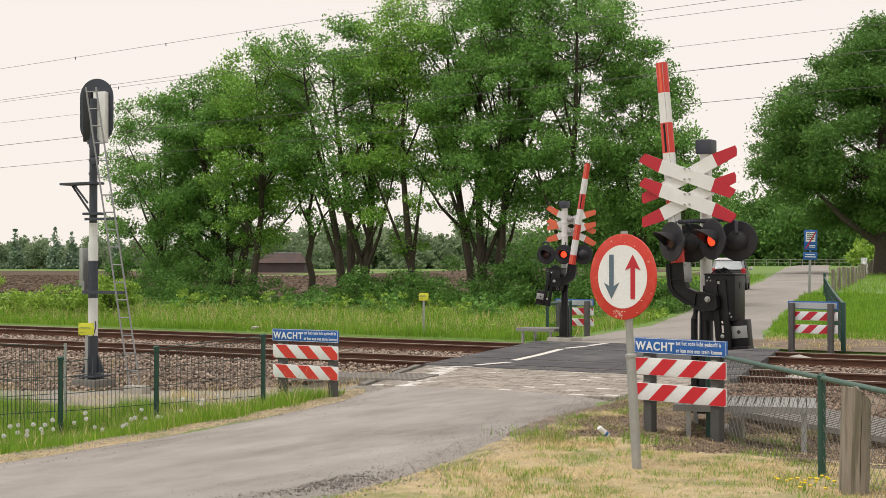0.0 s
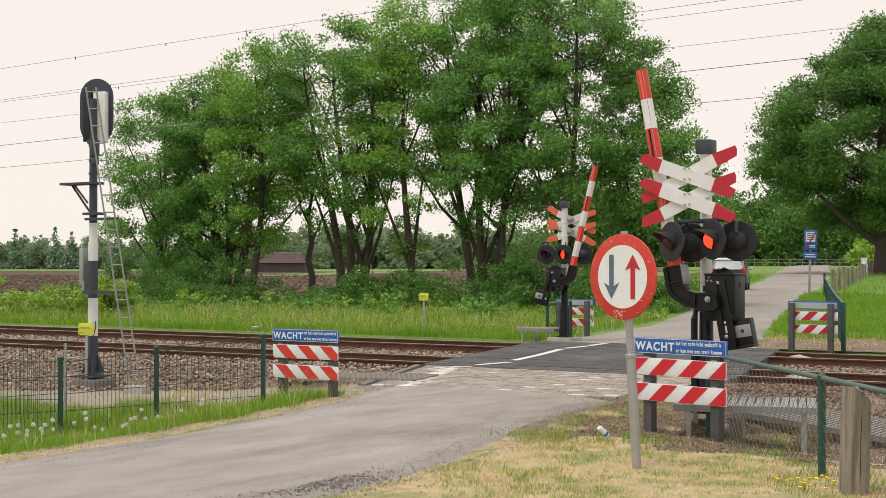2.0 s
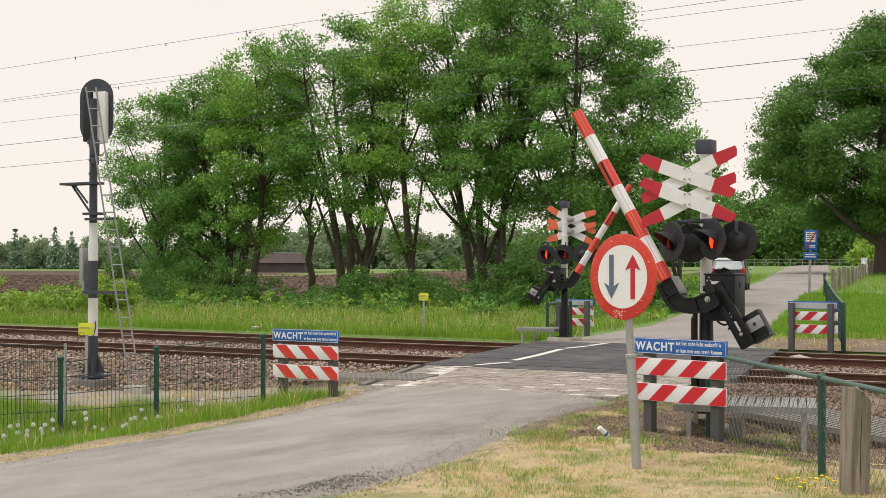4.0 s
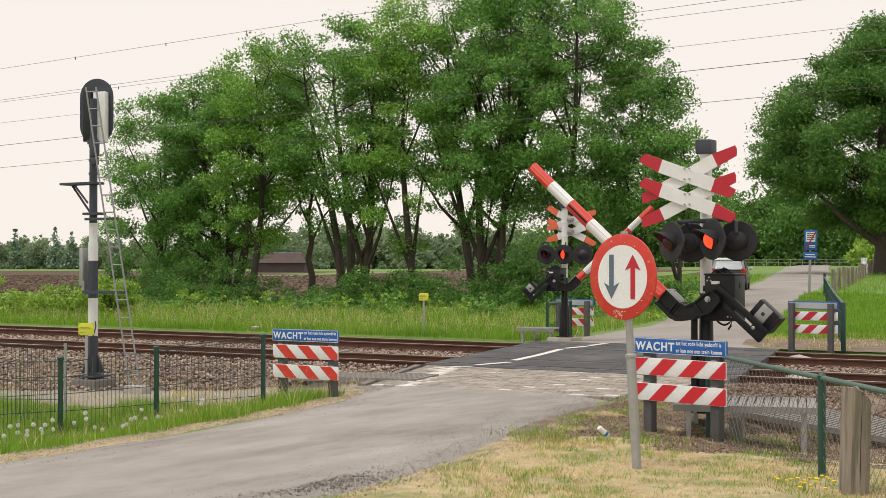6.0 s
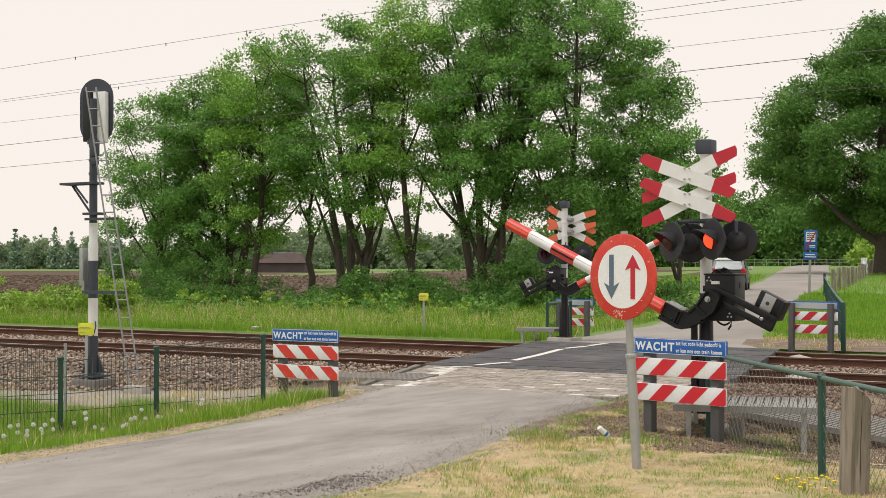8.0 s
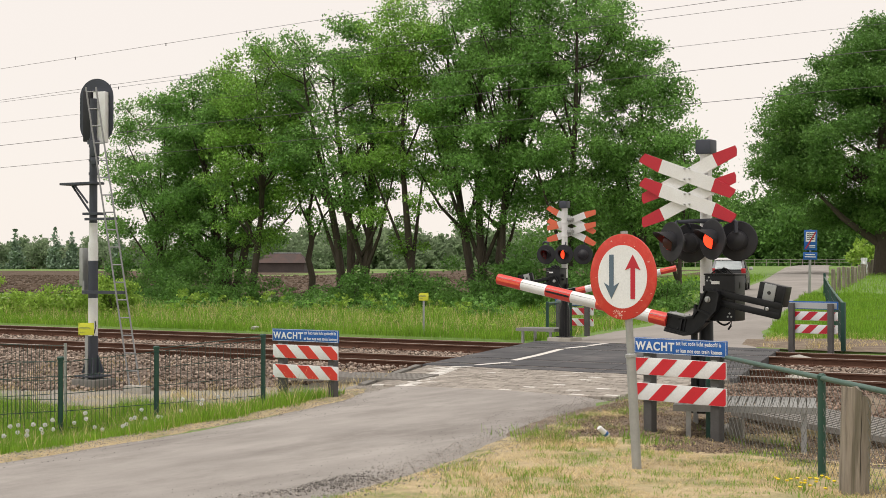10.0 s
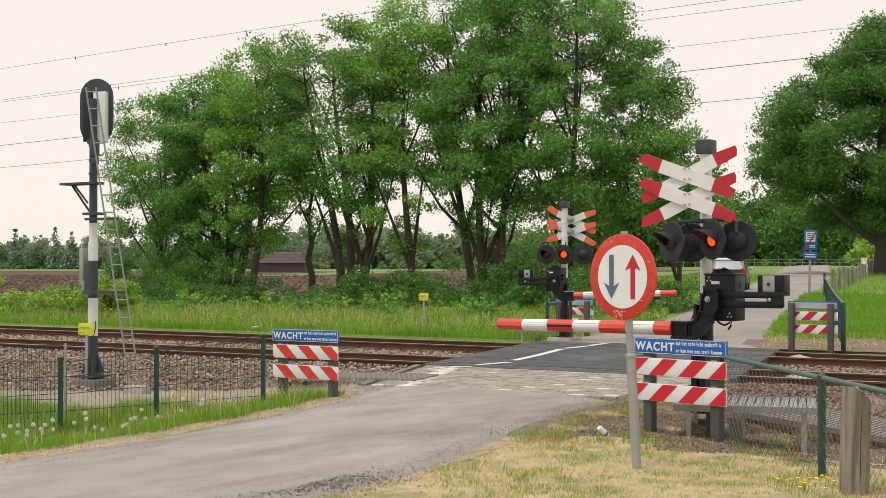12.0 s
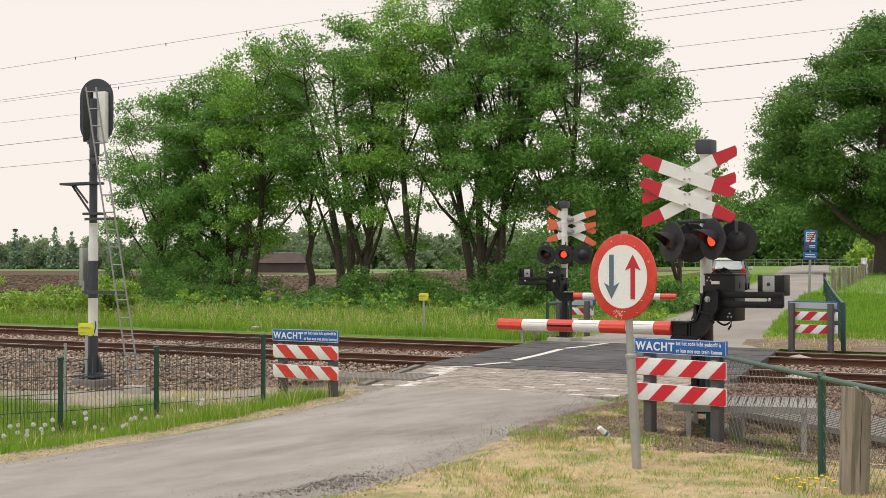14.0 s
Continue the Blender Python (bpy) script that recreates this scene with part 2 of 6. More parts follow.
def leaf_quads(centres, size, rng, flat=0.0):
    """A folded leaf (two quads) at each centre, turned at random."""
    n = len(centres)
    a = rng.normal(size=(n, 3))
    a /= np.linalg.norm(a, axis=1)[:, None]
    up = rng.normal(size=(n, 3))
    up[:, 2] += flat
    b = np.cross(a, up)
    b /= np.linalg.norm(b, axis=1)[:, None] + 1e-9
    c = np.cross(a, b)
    s = (size * rng.uniform(0.6, 1.4, n))[:, None]
    p = [centres - a * s, centres + b * s * 0.55 + c * s * 0.2, centres + a * s, centres - b * s * 0.55 + c * s * 0.2]
    verts = np.stack(p, 1).reshape(-1, 3)
    i = np.arange(n)[:, None] * 4
    quads = np.concatenate([i, i + 1, i + 2, i + 3], 1)
    return verts, quads


# ---- ground, road, tracks ----
def smooth(a, b, v):
    t = np.clip((v - a) / (b - a), 0, 1)
    return t * t * (3 - 2 * t)


ROAD_L = [(-19.0, -2.0), (-13.6, 4.0), (-11.6, 7.6), (-11.12, 9.4), (-11.27, 11.4), (-11.6, 13.7), (-12.15, 16.0), (-12.95, 18.0)]
ROAD_R = [(-16.0, -4.5), (-10.9, 2.0), (-8.3, 6.4), (-7.15, 9.4), (-7.42, 11.8), (-8.0, 14.2), (-8.55, 16.4), (-8.95, 18.0)]
FAR_L = [(-16.7, 29.9), (-18.8, 40.2), (-24.5, 57.5), (-30.0, 75.6), (-41.0, 109.0), (-84.0, 237.0), (-190.0, 600.0)]
FAR_R = [(-11.5, 29.9), (-15.7, 42.2), (-21.1, 59.5), (-25.6, 75.6), (-36.0, 109.0), (-77.0, 233.0), (-180.0, 600.0)]


def edge_x(line, y):
    return np.interp(y, [p[1] for p in line], [p[0] for p in line])


def terrain(x, y):
    """Height of the land: dips on both sides of the lane before the track, and a low rise under the far lane."""
    x, y = np.asarray(x, dtype=float), np.asarray(y, dtype=float)
    dip = -0.2 * smooth(0.15, 1.5, edge_x(ROAD_L, y) - x) * (1 - smooth(17.8, 19.5, y)) * smooth(2.0, 8.0, y)
    mid = 0.5 * (edge_x(FAR_L, y) + edge_x(FAR_R, y))
    hollow = -0.3 * smooth(-7.4, -5.2, x) * smooth(13.0, 16.5, y) * (1 - smooth(19.5, 20.9, y))
    rise = 0.9 * smooth(80, 190, y) * (1 - smooth(40, 80, np.abs(x - mid)))
    return dip + hollow + rise + 0.47 * smooth(44, 70, y) * (1 - smooth(7, 15, np.abs(x - mid)))


def rough_edge(x, y):
    """Unevenness by which the bare soil sinks under the verge before it."""
    return 0.05 * noise.noise(Vector((x * 1.4, y * 1.4, 9.0))) - 0.035 * max(0.0, 14.2 - y)


def sheet(name, left, right, z, mat, label, category, kind="structure", n=6, crown=0.0, ragged=False):
    """A strip between two edge lines given as (x, y) at matching stations, with a rough outline."""
    rng = np.random.default_rng(len(name))
    rows = []
    for i in range(len(left) - 1):
        steps = max(2, int((Vector(left[i + 1]) - Vector(left[i])).length / 0.35))
        for s in range(steps):
            t = s / steps
            rows.append((Vector(left[i]).lerp(Vector(left[i + 1]), t), Vector(right[i]).lerp(Vector(right[i + 1]), t)))
    rows.append((Vector(left[-1]), Vector(right[-1])))
    verts, faces = [], []
    for a, b in rows:
        j = rng.normal(size=2) * 0.025
        for k in range(n + 1):
            t = k / n
            p = a.lerp(b, t)
            e = j[0] if k == 0 else (j[1] if k == n else 0)
            zz = z + crown * (1 - (2 * t - 1) ** 2)
            if k in (0, n):
                zz -= 0.045
            if ragged:
                zz += rough_edge(p.x, p.y)
            verts.append((p.x + e, p.y + e, zz + float(terrain(p.x, p.y))))
    for i in range(len(rows) - 1):
        for k in range(n):
            q = i * (n + 1) + k
            faces.append((q, q + 1, q + n + 2, q + n + 1))
    me = fast_mesh(name, np.array(verts), np.array(faces), mat, smooth=True)
    return tagged(new(name, me), label, category, kind=kind)


def build_ground():
    """One sheet to the horizon, finer near the camera, with slight unevenness."""
    ax = np.concatenate([-np.geomspace(3000, 40, 22), np.linspace(-38, 12, 168), np.geomspace(14, 3000, 16)])
    ay = np.concatenate([-np.geomspace(3000, 8, 10), np.linspace(-6, 46, 174), np.geomspace(47, 3500, 30)])
    X, Y = np.meshgrid(ax, ay)
    Z = np.zeros_like(X)
    for i in range(X.shape[0]):
        for j in range(X.shape[1]):
            if abs(X[i, j]) < 200 and abs(Y[i, j]) < 300:
                Z[i, j] = 0.02 * noise.noise(Vector((X[i, j] * 0.35, Y[i, j] * 0.35, 0))) + 0.008 * noise.noise(Vector((X[i, j] * 2, Y[i, j] * 2, 3)))
    Z += terrain(X, Y) - 0.035
    track = (Y > 20.4) & (Y < 31.2)
    Z[track] -= 0.34
    v = np.stack([X.ravel(), Y.ravel(), Z.ravel()], 1)
    nx, ny = len(ax), len(ay)
    i, j = np.meshgrid(np.arange(ny - 1), np.arange(nx - 1), indexing="ij")
    q = (i * nx + j).ravel()
    quads = np.stack([q, q + 1, q + nx + 1, q + nx], 1)
    tagged(new("ground", fast_mesh("ground", v, quads, M_GRASS, True)), "green meadow ground with worn verges", "ground", kind="structure")


build_ground()
sheet("road_near", ROAD_L, ROAD_R, 0.005, M_ASPHALT, "worn grey asphalt lane before the crossing", "road", n=8, crown=0.04)

RAIL_Y = (22.6, 24.1, 27.55, 29.05)
RAIL_TOP = 0.03


def build_track_bed():
    m = Mesh()
    prof = [(20.3, -0.1), (21.0, -0.13), (21.7, -0.16), (31.0, -0.17), (31.8, -0.3)]
    n = 120
    vs = [(-120 + 240 * k / n, y, z) for k in range(n + 1) for y, z in prof]
    c = len(prof)
    fs = [(k * c + i, (k + 1) * c + i, (k + 1) * c + i + 1, k * c + i + 1) for k in range(n) for i in range(c - 1)]
    m.add(vs, fs)
    tagged(part("ballast_bed", m, M_BALLAST_BED), "brown crushed-stone bed under both tracks", "ballast", kind="structure")
    for y in RAIL_Y:
        prof = [(-0.07, -0.165), (0.07, -0.165), (0.07, -0.15), (0.012, -0.125), (0.012, -0.04), (0.036, -0.03), (0.036, -0.004), (0.03, 0),
                (-0.03, 0), (-0.036, -0.004), (-0.036, -0.03), (-0.012, -0.04), (-0.012, -0.125), (-0.07, -0.15)]
        m = Mesh()
        k = len(prof)
        vs = [(x, y + a, RAIL_TOP + b) for x in (-150, 120) for a, b in prof]
        m.add(vs, [(i, (i + 1) % k, (i + 1) % k + k, i + k) for i in range(k)])
        m.m = [1 if i in (6, 7, 8) else 0 for i in range(k)]
        m.add([vs[i] for i in range(k)], [tuple(range(k))])
        tagged(part("rail", m, [M_RAIL, M_RAILTOP], smooth=False), "rusty steel rail with a worn head on ballast", "rail", "rails of the two tracks")


build_track_bed()
DECK_L = [(-14.7, 21.95), (-16.85, 29.95)]
DECK_R = [(-8.75, 21.95), (-10.95, 29.95)]


def lerp_x(line, y):
    (x0, y0), (x1, y1) = line
    return x0 + (x1 - x0) * (y - y0) / (y1 - y0)


def build_deck():
    """Rubber crossing panels in strips between the rails."""
    strips = [(21.95, 22.52), (22.69, 24.03), (24.18, 25.8), (25.81, 27.47), (27.64, 28.98), (29.13, 29.95)]
    th = thing("crossing_deck", pose(0, 0, 0), "dark rubber level crossing deck panels between rusty rails", "crossing deck", kind="structure")
    for y0, y1 in strips:
        k = 5
        for i in range(k):
            xs = [lerp_x(DECK_L, y) + (lerp_x(DECK_R, y) - lerp_x(DECK_L, y)) * t for y in (y0, y1) for t in (i / k + 0.001, (i + 1) / k - 0.001)]
            m = Mesh()
            zt = 0.035
            top = [(xs[0], y0, zt), (xs[1], y0, zt), (xs[3], y1, zt), (xs[2], y1, zt)]
            m.add(top + [(x, y, -0.12) for x, y, _ in top], [(0, 1, 2, 3), (7, 6, 5, 4), (0, 4, 5, 1), (1, 5, 6, 2), (2, 6, 7, 3), (3, 7, 4, 0)])
            part("panel", m, M_DECK, th, smooth=False)
    for (x0, y0), (x1, y1) in (((-13.88, 21.6), (-13.7, 21.88)), ((-13.84, 22.3), (-13.72, 23.27)), ((-13.9, 23.71), (-14.27, 25.27)), ((-14.27, 25.27), (-14.87, 27.36)), ((-14.92, 27.57), (-14.91, 28.58)), ((-14.96, 28.81), (-15.06, 29.82))):
        m = Mesh().add([(x0, y0, 0.039), (x0 + 0.16, y0, 0.039), (x1 + 0.16, y1, 0.039), (x1, y1, 0.039)], [(0, 1, 2, 3)])
        part("lane_marking", m, M_PAVER_WHITE, th, "worn white paint dashes", smooth=False)


build_deck()
m = Mesh()
for k in range(9):
    a, b = Vector((-13.15, 18.0)).lerp(Vector((-14.75, 21.9)), k / 9), Vector((-13.15, 18.0)).lerp(Vector((-14.75, 21.9)), (k + 0.97) / 9)
    m.add([(p.x + e, p.y, z) for z in (0.03, -0.1) for p, e in ((a, -0.07), (a, 0.07), (b, 0.07), (b, -0.07))],
          [(0, 1, 2, 3), (7, 6, 5, 4), (0, 4, 5, 1), (1, 5, 6, 2), (2, 6, 7, 3), (3, 7, 4, 0)])
tagged(part("kerb", m, M_CONCRETE_DARK, smooth=False), "weathered grey concrete kerb beside the paver apron", "kerb", kind="structure")
apron = sheet("paver_apron", [(-12.95, 18.0), (-14.55, 21.94)], [(-8.9, 18.0), (-8.75, 21.94)], 0.012, M_JOINT, "sandy bed of the clay paver apron", "pavement", n=4)


# ---- level crossing signals ----
def plank(m, a, b, w, y0, y1, red=0.22):
    """A pointed plank from a to b in x, z: white with red ends."""
    a, b = Vector(a), Vector(b)
    d = (b - a).normalized()
    n = Vector((-d.y, d.x)) * (w / 2)
    L = (b - a).length
    tip = w * 0.22

    def pt(t, s):
        p = a + d * t + n * s
        return (p.x, p.y)
    for t0, t1, mi in ((0, L * red, 1), (L * red, L * (1 - red), 0), (L * (1 - red), L, 1)):
        if t0 == 0:
            poly = [pt(0, -0.45), pt(t1, -1), pt(t1, 1), pt(tip, 1), pt(0, 0.1)]
        elif t1 == L:
            poly = [pt(t0, -1), pt(L - tip, -1), pt(L, -0.1), pt(L, 0.45), pt(t0, 1)]
        else:
            poly = [pt(t0, -1), pt(t1, -1), pt(t1, 1), pt(t0, 1)]
        m.prism(poly, y0, y1, mi=mi)


def lamp_head(parent, x, y, z, turn, lens):
    """A round shield with a hood and housing; front faces -y before the turn."""
    at = pose(x, y, z, 0, 0, turn)
    m = Mesh()
    up = pose(0, 0, 0, 90, 0, 0)
    m.lathe([(0.115, 0.012), (0.222, 0.012), (0.23, 0.006), (0.222, -0.006), (0.12, -0.012), (0.115, -0.012), (0.115, 0.012)], 40, up)
    m.lathe([(0.118, -0.01), (0.12, -0.06), (0.10, -0.12), (0.05, -0.155), (0.005, -0.16)], 32, up)
    ob = part("lamp", m, M_BLACK_MATT, parent, "round black signal lamp with shield and hood", at)
    h = Mesh()
    n = 18
    vs, fs = [], []
    for k in range(n + 1):
        a = radians(-22 + 224 * k / n)
        for r, dy in ((0.116, 0.0), (0.112, -0.03 - 0.21 * max(0.0, (math.sin(a) + 0.25) / 1.25))):
            vs.append((r * math.cos(a), dy - 0.01, r * math.sin(a)))
        for r, dy in ((0.108, 0.0), (0.104, -0.03 - 0.21 * max(0.0, (math.sin(a) + 0.25) / 1.25))):
            vs.append((r * math.cos(a), dy - 0.01, r * math.sin(a)))
    for k in range(n):
        q = 4 * k
        fs += [(q, q + 4, q + 5, q + 1), (q + 2, q + 3, q + 7, q + 6), (q + 1, q + 5, q + 7, q + 3), (q, q + 2, q + 6, q + 4)]
    part("hood", h.add(vs, fs), M_BLACK_MATT, ob)
    if not lens:
        return ob, None
    g = Mesh()
    g.lathe([(0.003, 0.022), (0.05, 0.018), (0.09, 0.008), (0.105, 0.0005)], 32, up)
    g.lathe([(0.105, -0.0005), (0.09, -0.008), (0.05, -0.018), (0.003, -0.022)], 32, up, mi=1)
    ln = part("lens", g, [M_LENS_ON, M_LENS_OFF], ob, "red lens of the flashing lamp")
    return ob, ln


def build_signal(at, s, front, back, red_mat, boom_red, name_label, front_turn, back_turn, cross_at, bar_y, pivot, boom_len, box_dx, cross_turn=0, footing_z=0.0):
    """A crossing mast with double cross, lamps, motor box and boom. s = 1: the boom reaches to -x; s = -1: to +x."""
    th = thing("crossing_signal", at, name_label, "crossing signal", "level crossing signals")
    m = Mesh()
    m.lathe([(0.2, 0.1), (0.2, 0.13), (0.13, 0.14), (0.125, 0.75), (0.085, 0.88), (0.08, 1.3), (0.075, 1.32), (0.075, 1.5)], 24)
    part("mast_foot", m, M_BLACK, th, "black cast mast foot")
    m = Mesh().lathe([(0.072, 1.48), (0.07, 3.14)], 24)
    for z in (2.12, 2.46, 2.78):
        m.lathe([(0.07, z), (0.079, z + 0.004), (0.079, z + 0.036), (0.07, z + 0.04)], 24)
    part("mast", m, M_WHITE, th, "white painted steel mast")
    m = Mesh().box(0, 0, 3.22, 0.19, 0.2, 0.17, bevel=0.015).lathe([(0.06, 3.1), (0.06, 3.15)], 16)
    part("bell_box", m, M_DARKGREY, th, "dark grey warning bell box")
    m = Mesh().box(0, 0, footing_z, 0.62, 0.62, 0.22, bevel=0.03)
    part("concrete_footing", m, M_CONCRETE, th, "weathered concrete footing")
    cx, yb = cross_at
    for a, b, y0 in (((-0.59, 3.07), (0.57, 2.65), yb - 0.03), ((-0.59, 2.79), (0.58, 2.37), yb - 0.03), ((-0.58, 2.58), (0.58, 3.15), yb), ((-0.58, 2.30), (0.57, 2.85), yb)):
        m = Mesh()
        plank(m, (cx + a[0] * s, a[1]), (cx + b[0] * s, b[1]), 0.155, y0, y0 + 0.022)
        part("plank", m, [M_WHITE, red_mat], th, "white cross plank with red pointed ends", pose(0, 0, 0, 0, 0, cross_turn), smooth=False)
    for z in (2.88, 2.59):
        m = Mesh().box(cx / 2, yb / 2, z, 0.1 + abs(cx), abs(yb), 0.07, bevel=0.01)
        part("bracket", m, M_GALV, th)
        for dx in (-0.03, 0.03):
            for dz in (-0.06, 0.06):
                part("bolt", Mesh().lathe([(0.012, 0), (0.012, 0.01), (0.006, 0.014)], 8, pose(cx + dx, yb - 0.032, z + dz, 90, 0, 0)), M_GALV, th)
    m = Mesh().tube([(front[0][0] + 0.02, bar_y, 2.33), (0.5 * s, bar_y, 2.35), (0.55 * s, bar_y, 2.32), (0.55 * s, bar_y, 2.2)], 0.024, 10)
    m.tube([(0, bar_y, 2.34), (0, 0.0, 2.34)], 0.024, 10)
    for x, y, z in (*front, *back):
        m.tube([(x, bar_y, 2.34), (x, y + (0.09 if y < bar_y else -0.05), 2.30), (x, y + 0.06, z + 0.1)], 0.016, 8)
    part("lamp_bar", m, M_DARKGREY, th, "grey tube carrying the lamps")
    lenses = []
    for x, y, z in front:
        lenses.append(lamp_head(th, x, y, z, front_turn, True)[1])
    for x, y, z in back:
        lamp_head(th, x, y, z, back_turn, False)
    bx = 0.315 * s + box_dx
    m = Mesh().box(bx, -0.2, 1.455, 0.37, 0.32, 0.53, bevel=0.02)
    box = part("motor_box", m, M_BLACK, th, "black barrier motor box")
    part("rating_plate", Mesh().box(bx - 0.05, -0.362, 1.63, 0.1, 0.006, 0.035), M_WHITE, box)
    part("rim", Mesh().box(bx, -0.2, 1.725, 0.39, 0.34, 0.02, bevel=0.008), M_BLACK, box)
    for dx, dz in ((-0.13, 0.21), (0.12, -0.2)):
        mm = Mesh()
        for k in range(3):
            a = radians(90 + 120 * k)
            mm.lathe([(0.011, 0), (0.011, 0.008)], 8, pose(bx + dx + 0.025 * math.cos(a), -0.358, 1.455 + dz + 0.025 * math.sin(a), 90, 0, 0))
        part("vent_screw", mm, M_GALV, box)
    m = Mesh().tube([(bx - 0.1, -0.25, 1.73), (bx - 0.06, -0.25, 1.78), (bx + 0.06, -0.2, 1.77), (bx + 0.1, -0.2, 1.73)], 0.014, 8)
    m.tube([(bx - 0.06, -0.28, 1.73), (bx + 0.02, -0.28, 1.8), (bx + 0.08, -0.28, 1.73)], 0.012, 8)
    for a0, a1, h in ((-0.13, 0.02, 0.05), (-0.02, 0.13, 0.06), (-0.09, 0.09, 0.035)):
        m.tube([(bx + a0 + (a1 - a0) * t / 6, -0.3 + 0.02 * math.sin(t), 1.73 + h * math.sin(math.pi * t / 6)) for t in range(7)], 0.009, 6)
    part("cable", m, M_BLACK, box)
    part("hanging_cable", Mesh().tube([(bx - 0.1 + 0.03 * t, -0.2, 1.19 - 0.05 * math.sin(math.pi * t / 6)) for t in range(7)] + [(bx + 0.07, -0.2, 1.13), (bx + 0.04, -0.2, 1.09)], 0.012, 6), M_BLACK, box)
    part("hand_crank_socket", Mesh().box(bx - 0.215 * s, -0.24, 1.56, 0.05, 0.08, 0.07, bevel=0.01).box(bx - 0.215 * s, -0.24, 1.47, 0.04, 0.06, 0.05, bevel=0.01), M_BLACK, box)
    part("side_label", Mesh().box(bx + 0.187 * s, -0.2, 1.6, 0.004, 0.05, 0.07), M_INK, box)
    m = Mesh().tube([(-0.1 * s, -0.12, 0.1), (-0.1 * s, -0.12, 1.2), (-0.1 * s, -0.04, 1.35)], 0.04, 12)
    part("conduit", m, M_BLACK, th)
    # boom arm, keyed about its pivot
    arm_poly = [(-0.04, 0.11), (0.10, 0.115), (0.13, 0.08), (0.13, -0.10), (0.03, -0.25), (-0.08, -0.39), (-0.13, -0.43), (-0.2, -0.45), (-0.45, -0.45), (-0.45, -0.26),
                (-0.24, -0.26), (-0.15, -0.235), (-0.1, -0.13), (-0.075, 0.02)]

    def flat(poly, d0, d1):
        return Mesh().prism([(x * s, z) for x, z in poly], d0, d1)
    arm = part("boom_arm", flat(arm_poly, -0.03, 0.045), M_BLACK, th, "black cast boom arm on a pivot", pivot)
    part("pivot_bolt", Mesh().lathe([(0.035, 0.0), (0.035, 0.02), (0.022, 0.024), (0.022, 0.045)], 16, pose(0, -0.03, 0, 90, 0, 0)), M_GALV, arm)
    for rib in ([(-0.04, 0.11), (0.10, 0.115), (0.13, 0.08), (0.11, 0.07), (0.09, 0.093), (-0.03, 0.09)],
                [(0.13, 0.08), (0.13, -0.10), (0.03, -0.25), (0.012, -0.237), (0.108, -0.095), (0.108, 0.07)],
                [(0.03, -0.25), (-0.08, -0.39), (-0.13, -0.43), (-0.2, -0.45), (-0.45, -0.45), (-0.45, -0.428), (-0.2, -0.428), (-0.14, -0.41), (-0.095, -0.377), (0.012, -0.237)],
                [(-0.04, 0.11), (-0.03, 0.09), (-0.055, 0.02), (-0.08, -0.13), (-0.135, -0.25), (-0.24, -0.283), (-0.45, -0.283), (-0.45, -0.26), (-0.24, -0.26), (-0.15, -0.235), (-0.1, -0.13), (-0.075, 0.02)],
                [(-0.08, -0.13), (0.06, -0.16), (0.05, -0.18), (-0.09, -0.15)], [(-0.27, -0.28), (-0.25, -0.28), (-0.25, -0.43), (-0.27, -0.43)]):
        part("rib", flat(rib, -0.06, -0.028), M_BLACK, arm)
    part("flange", flat([(-0.45, -0.45), (-0.2, -0.45), (-0.13, -0.43), (-0.08, -0.39), (0.03, -0.25), (0.045, -0.262), (-0.07, -0.405), (-0.125, -0.45), (-0.2, -0.472), (-0.45, -0.472)], -0.07, 0.07),
         M_BLACK, arm)
    for z in (-0.29, -0.41):
        for x in (-0.42, -0.3):
            part("bolt", Mesh().lathe([(0.012, 0), (0.012, 0.01), (0.006, 0.014)], 8, pose(x * s, -0.03, z, 90, 0, 0)), M_BLACK, arm)
    part("boom_socket", Mesh().box(-0.335 * s, 0.045, -0.252, 0.23, 0.2, 0.012, bevel=0.003), M_GALV, arm, "worn grey top plate of the boom socket")
    part("socket_cheek", Mesh().box(-0.335 * s, 0.14, -0.35, 0.23, 0.012, 0.2, bevel=0.003), M_BLACK, arm)
    part("socket_end", Mesh().box(-0.22 * s, 0.045, -0.35, 0.014, 0.18, 0.19, bevel=0.003), M_BLACK, arm)
    for dx in (-0.42, -0.25):
        for dy in (-0.03, 0.12):
            part("bolt", Mesh().lathe([(0.011, 0), (0.011, 0.01), (0.006, 0.013)], 8, pose(dx * s, dy, -0.246)), M_GALV, arm)
    x0, L, k = -0.45, boom_len, 7
    stops = [0.0] + [L * (0.093 + 0.1512 * i) for i in range(7)]
    for i in range(k):
        xa, xb = x0 - stops[i], x0 - stops[i + 1]
        ra, rb = 0.082 - 0.014 * i / k, 0.082 - 0.014 * (i + 1) / k
        part("boom_segment", Mesh().tube([(xa * s, 0, -0.345), (xb * s, 0, -0.345)], [ra, rb], 20), boom_red if i % 2 == 0 else M_WHITE, arm, "red boom stripe" if i % 2 == 0 else "white boom stripe")
    for i in range(k):
        xa, xb = x0 - stops[i] - 0.012, x0 - stops[i + 1] + 0.012
        r = 0.08 - 0.014 * (i + 0.5) / k
        part("reflector_strip", Mesh().box((xa + xb) / 2 * s, -r, -0.345, abs(xb - xa), 0.008, 0.024), M_BLACK if i == 4 else (M_BOOMGLOSS if i % 2 == 0 else M_WHITE), arm)
        part("seam", Mesh().box((xa + xb) / 2 * s, -r * 0.86, -0.345 + r * 0.5, abs(xb - xa), 0.006, 0.006), M_GALV, arm)
    # counterweight arm, on a pivot of its own beside the boom's
    ox, oz = 0.2, 0.095
    m = Mesh()
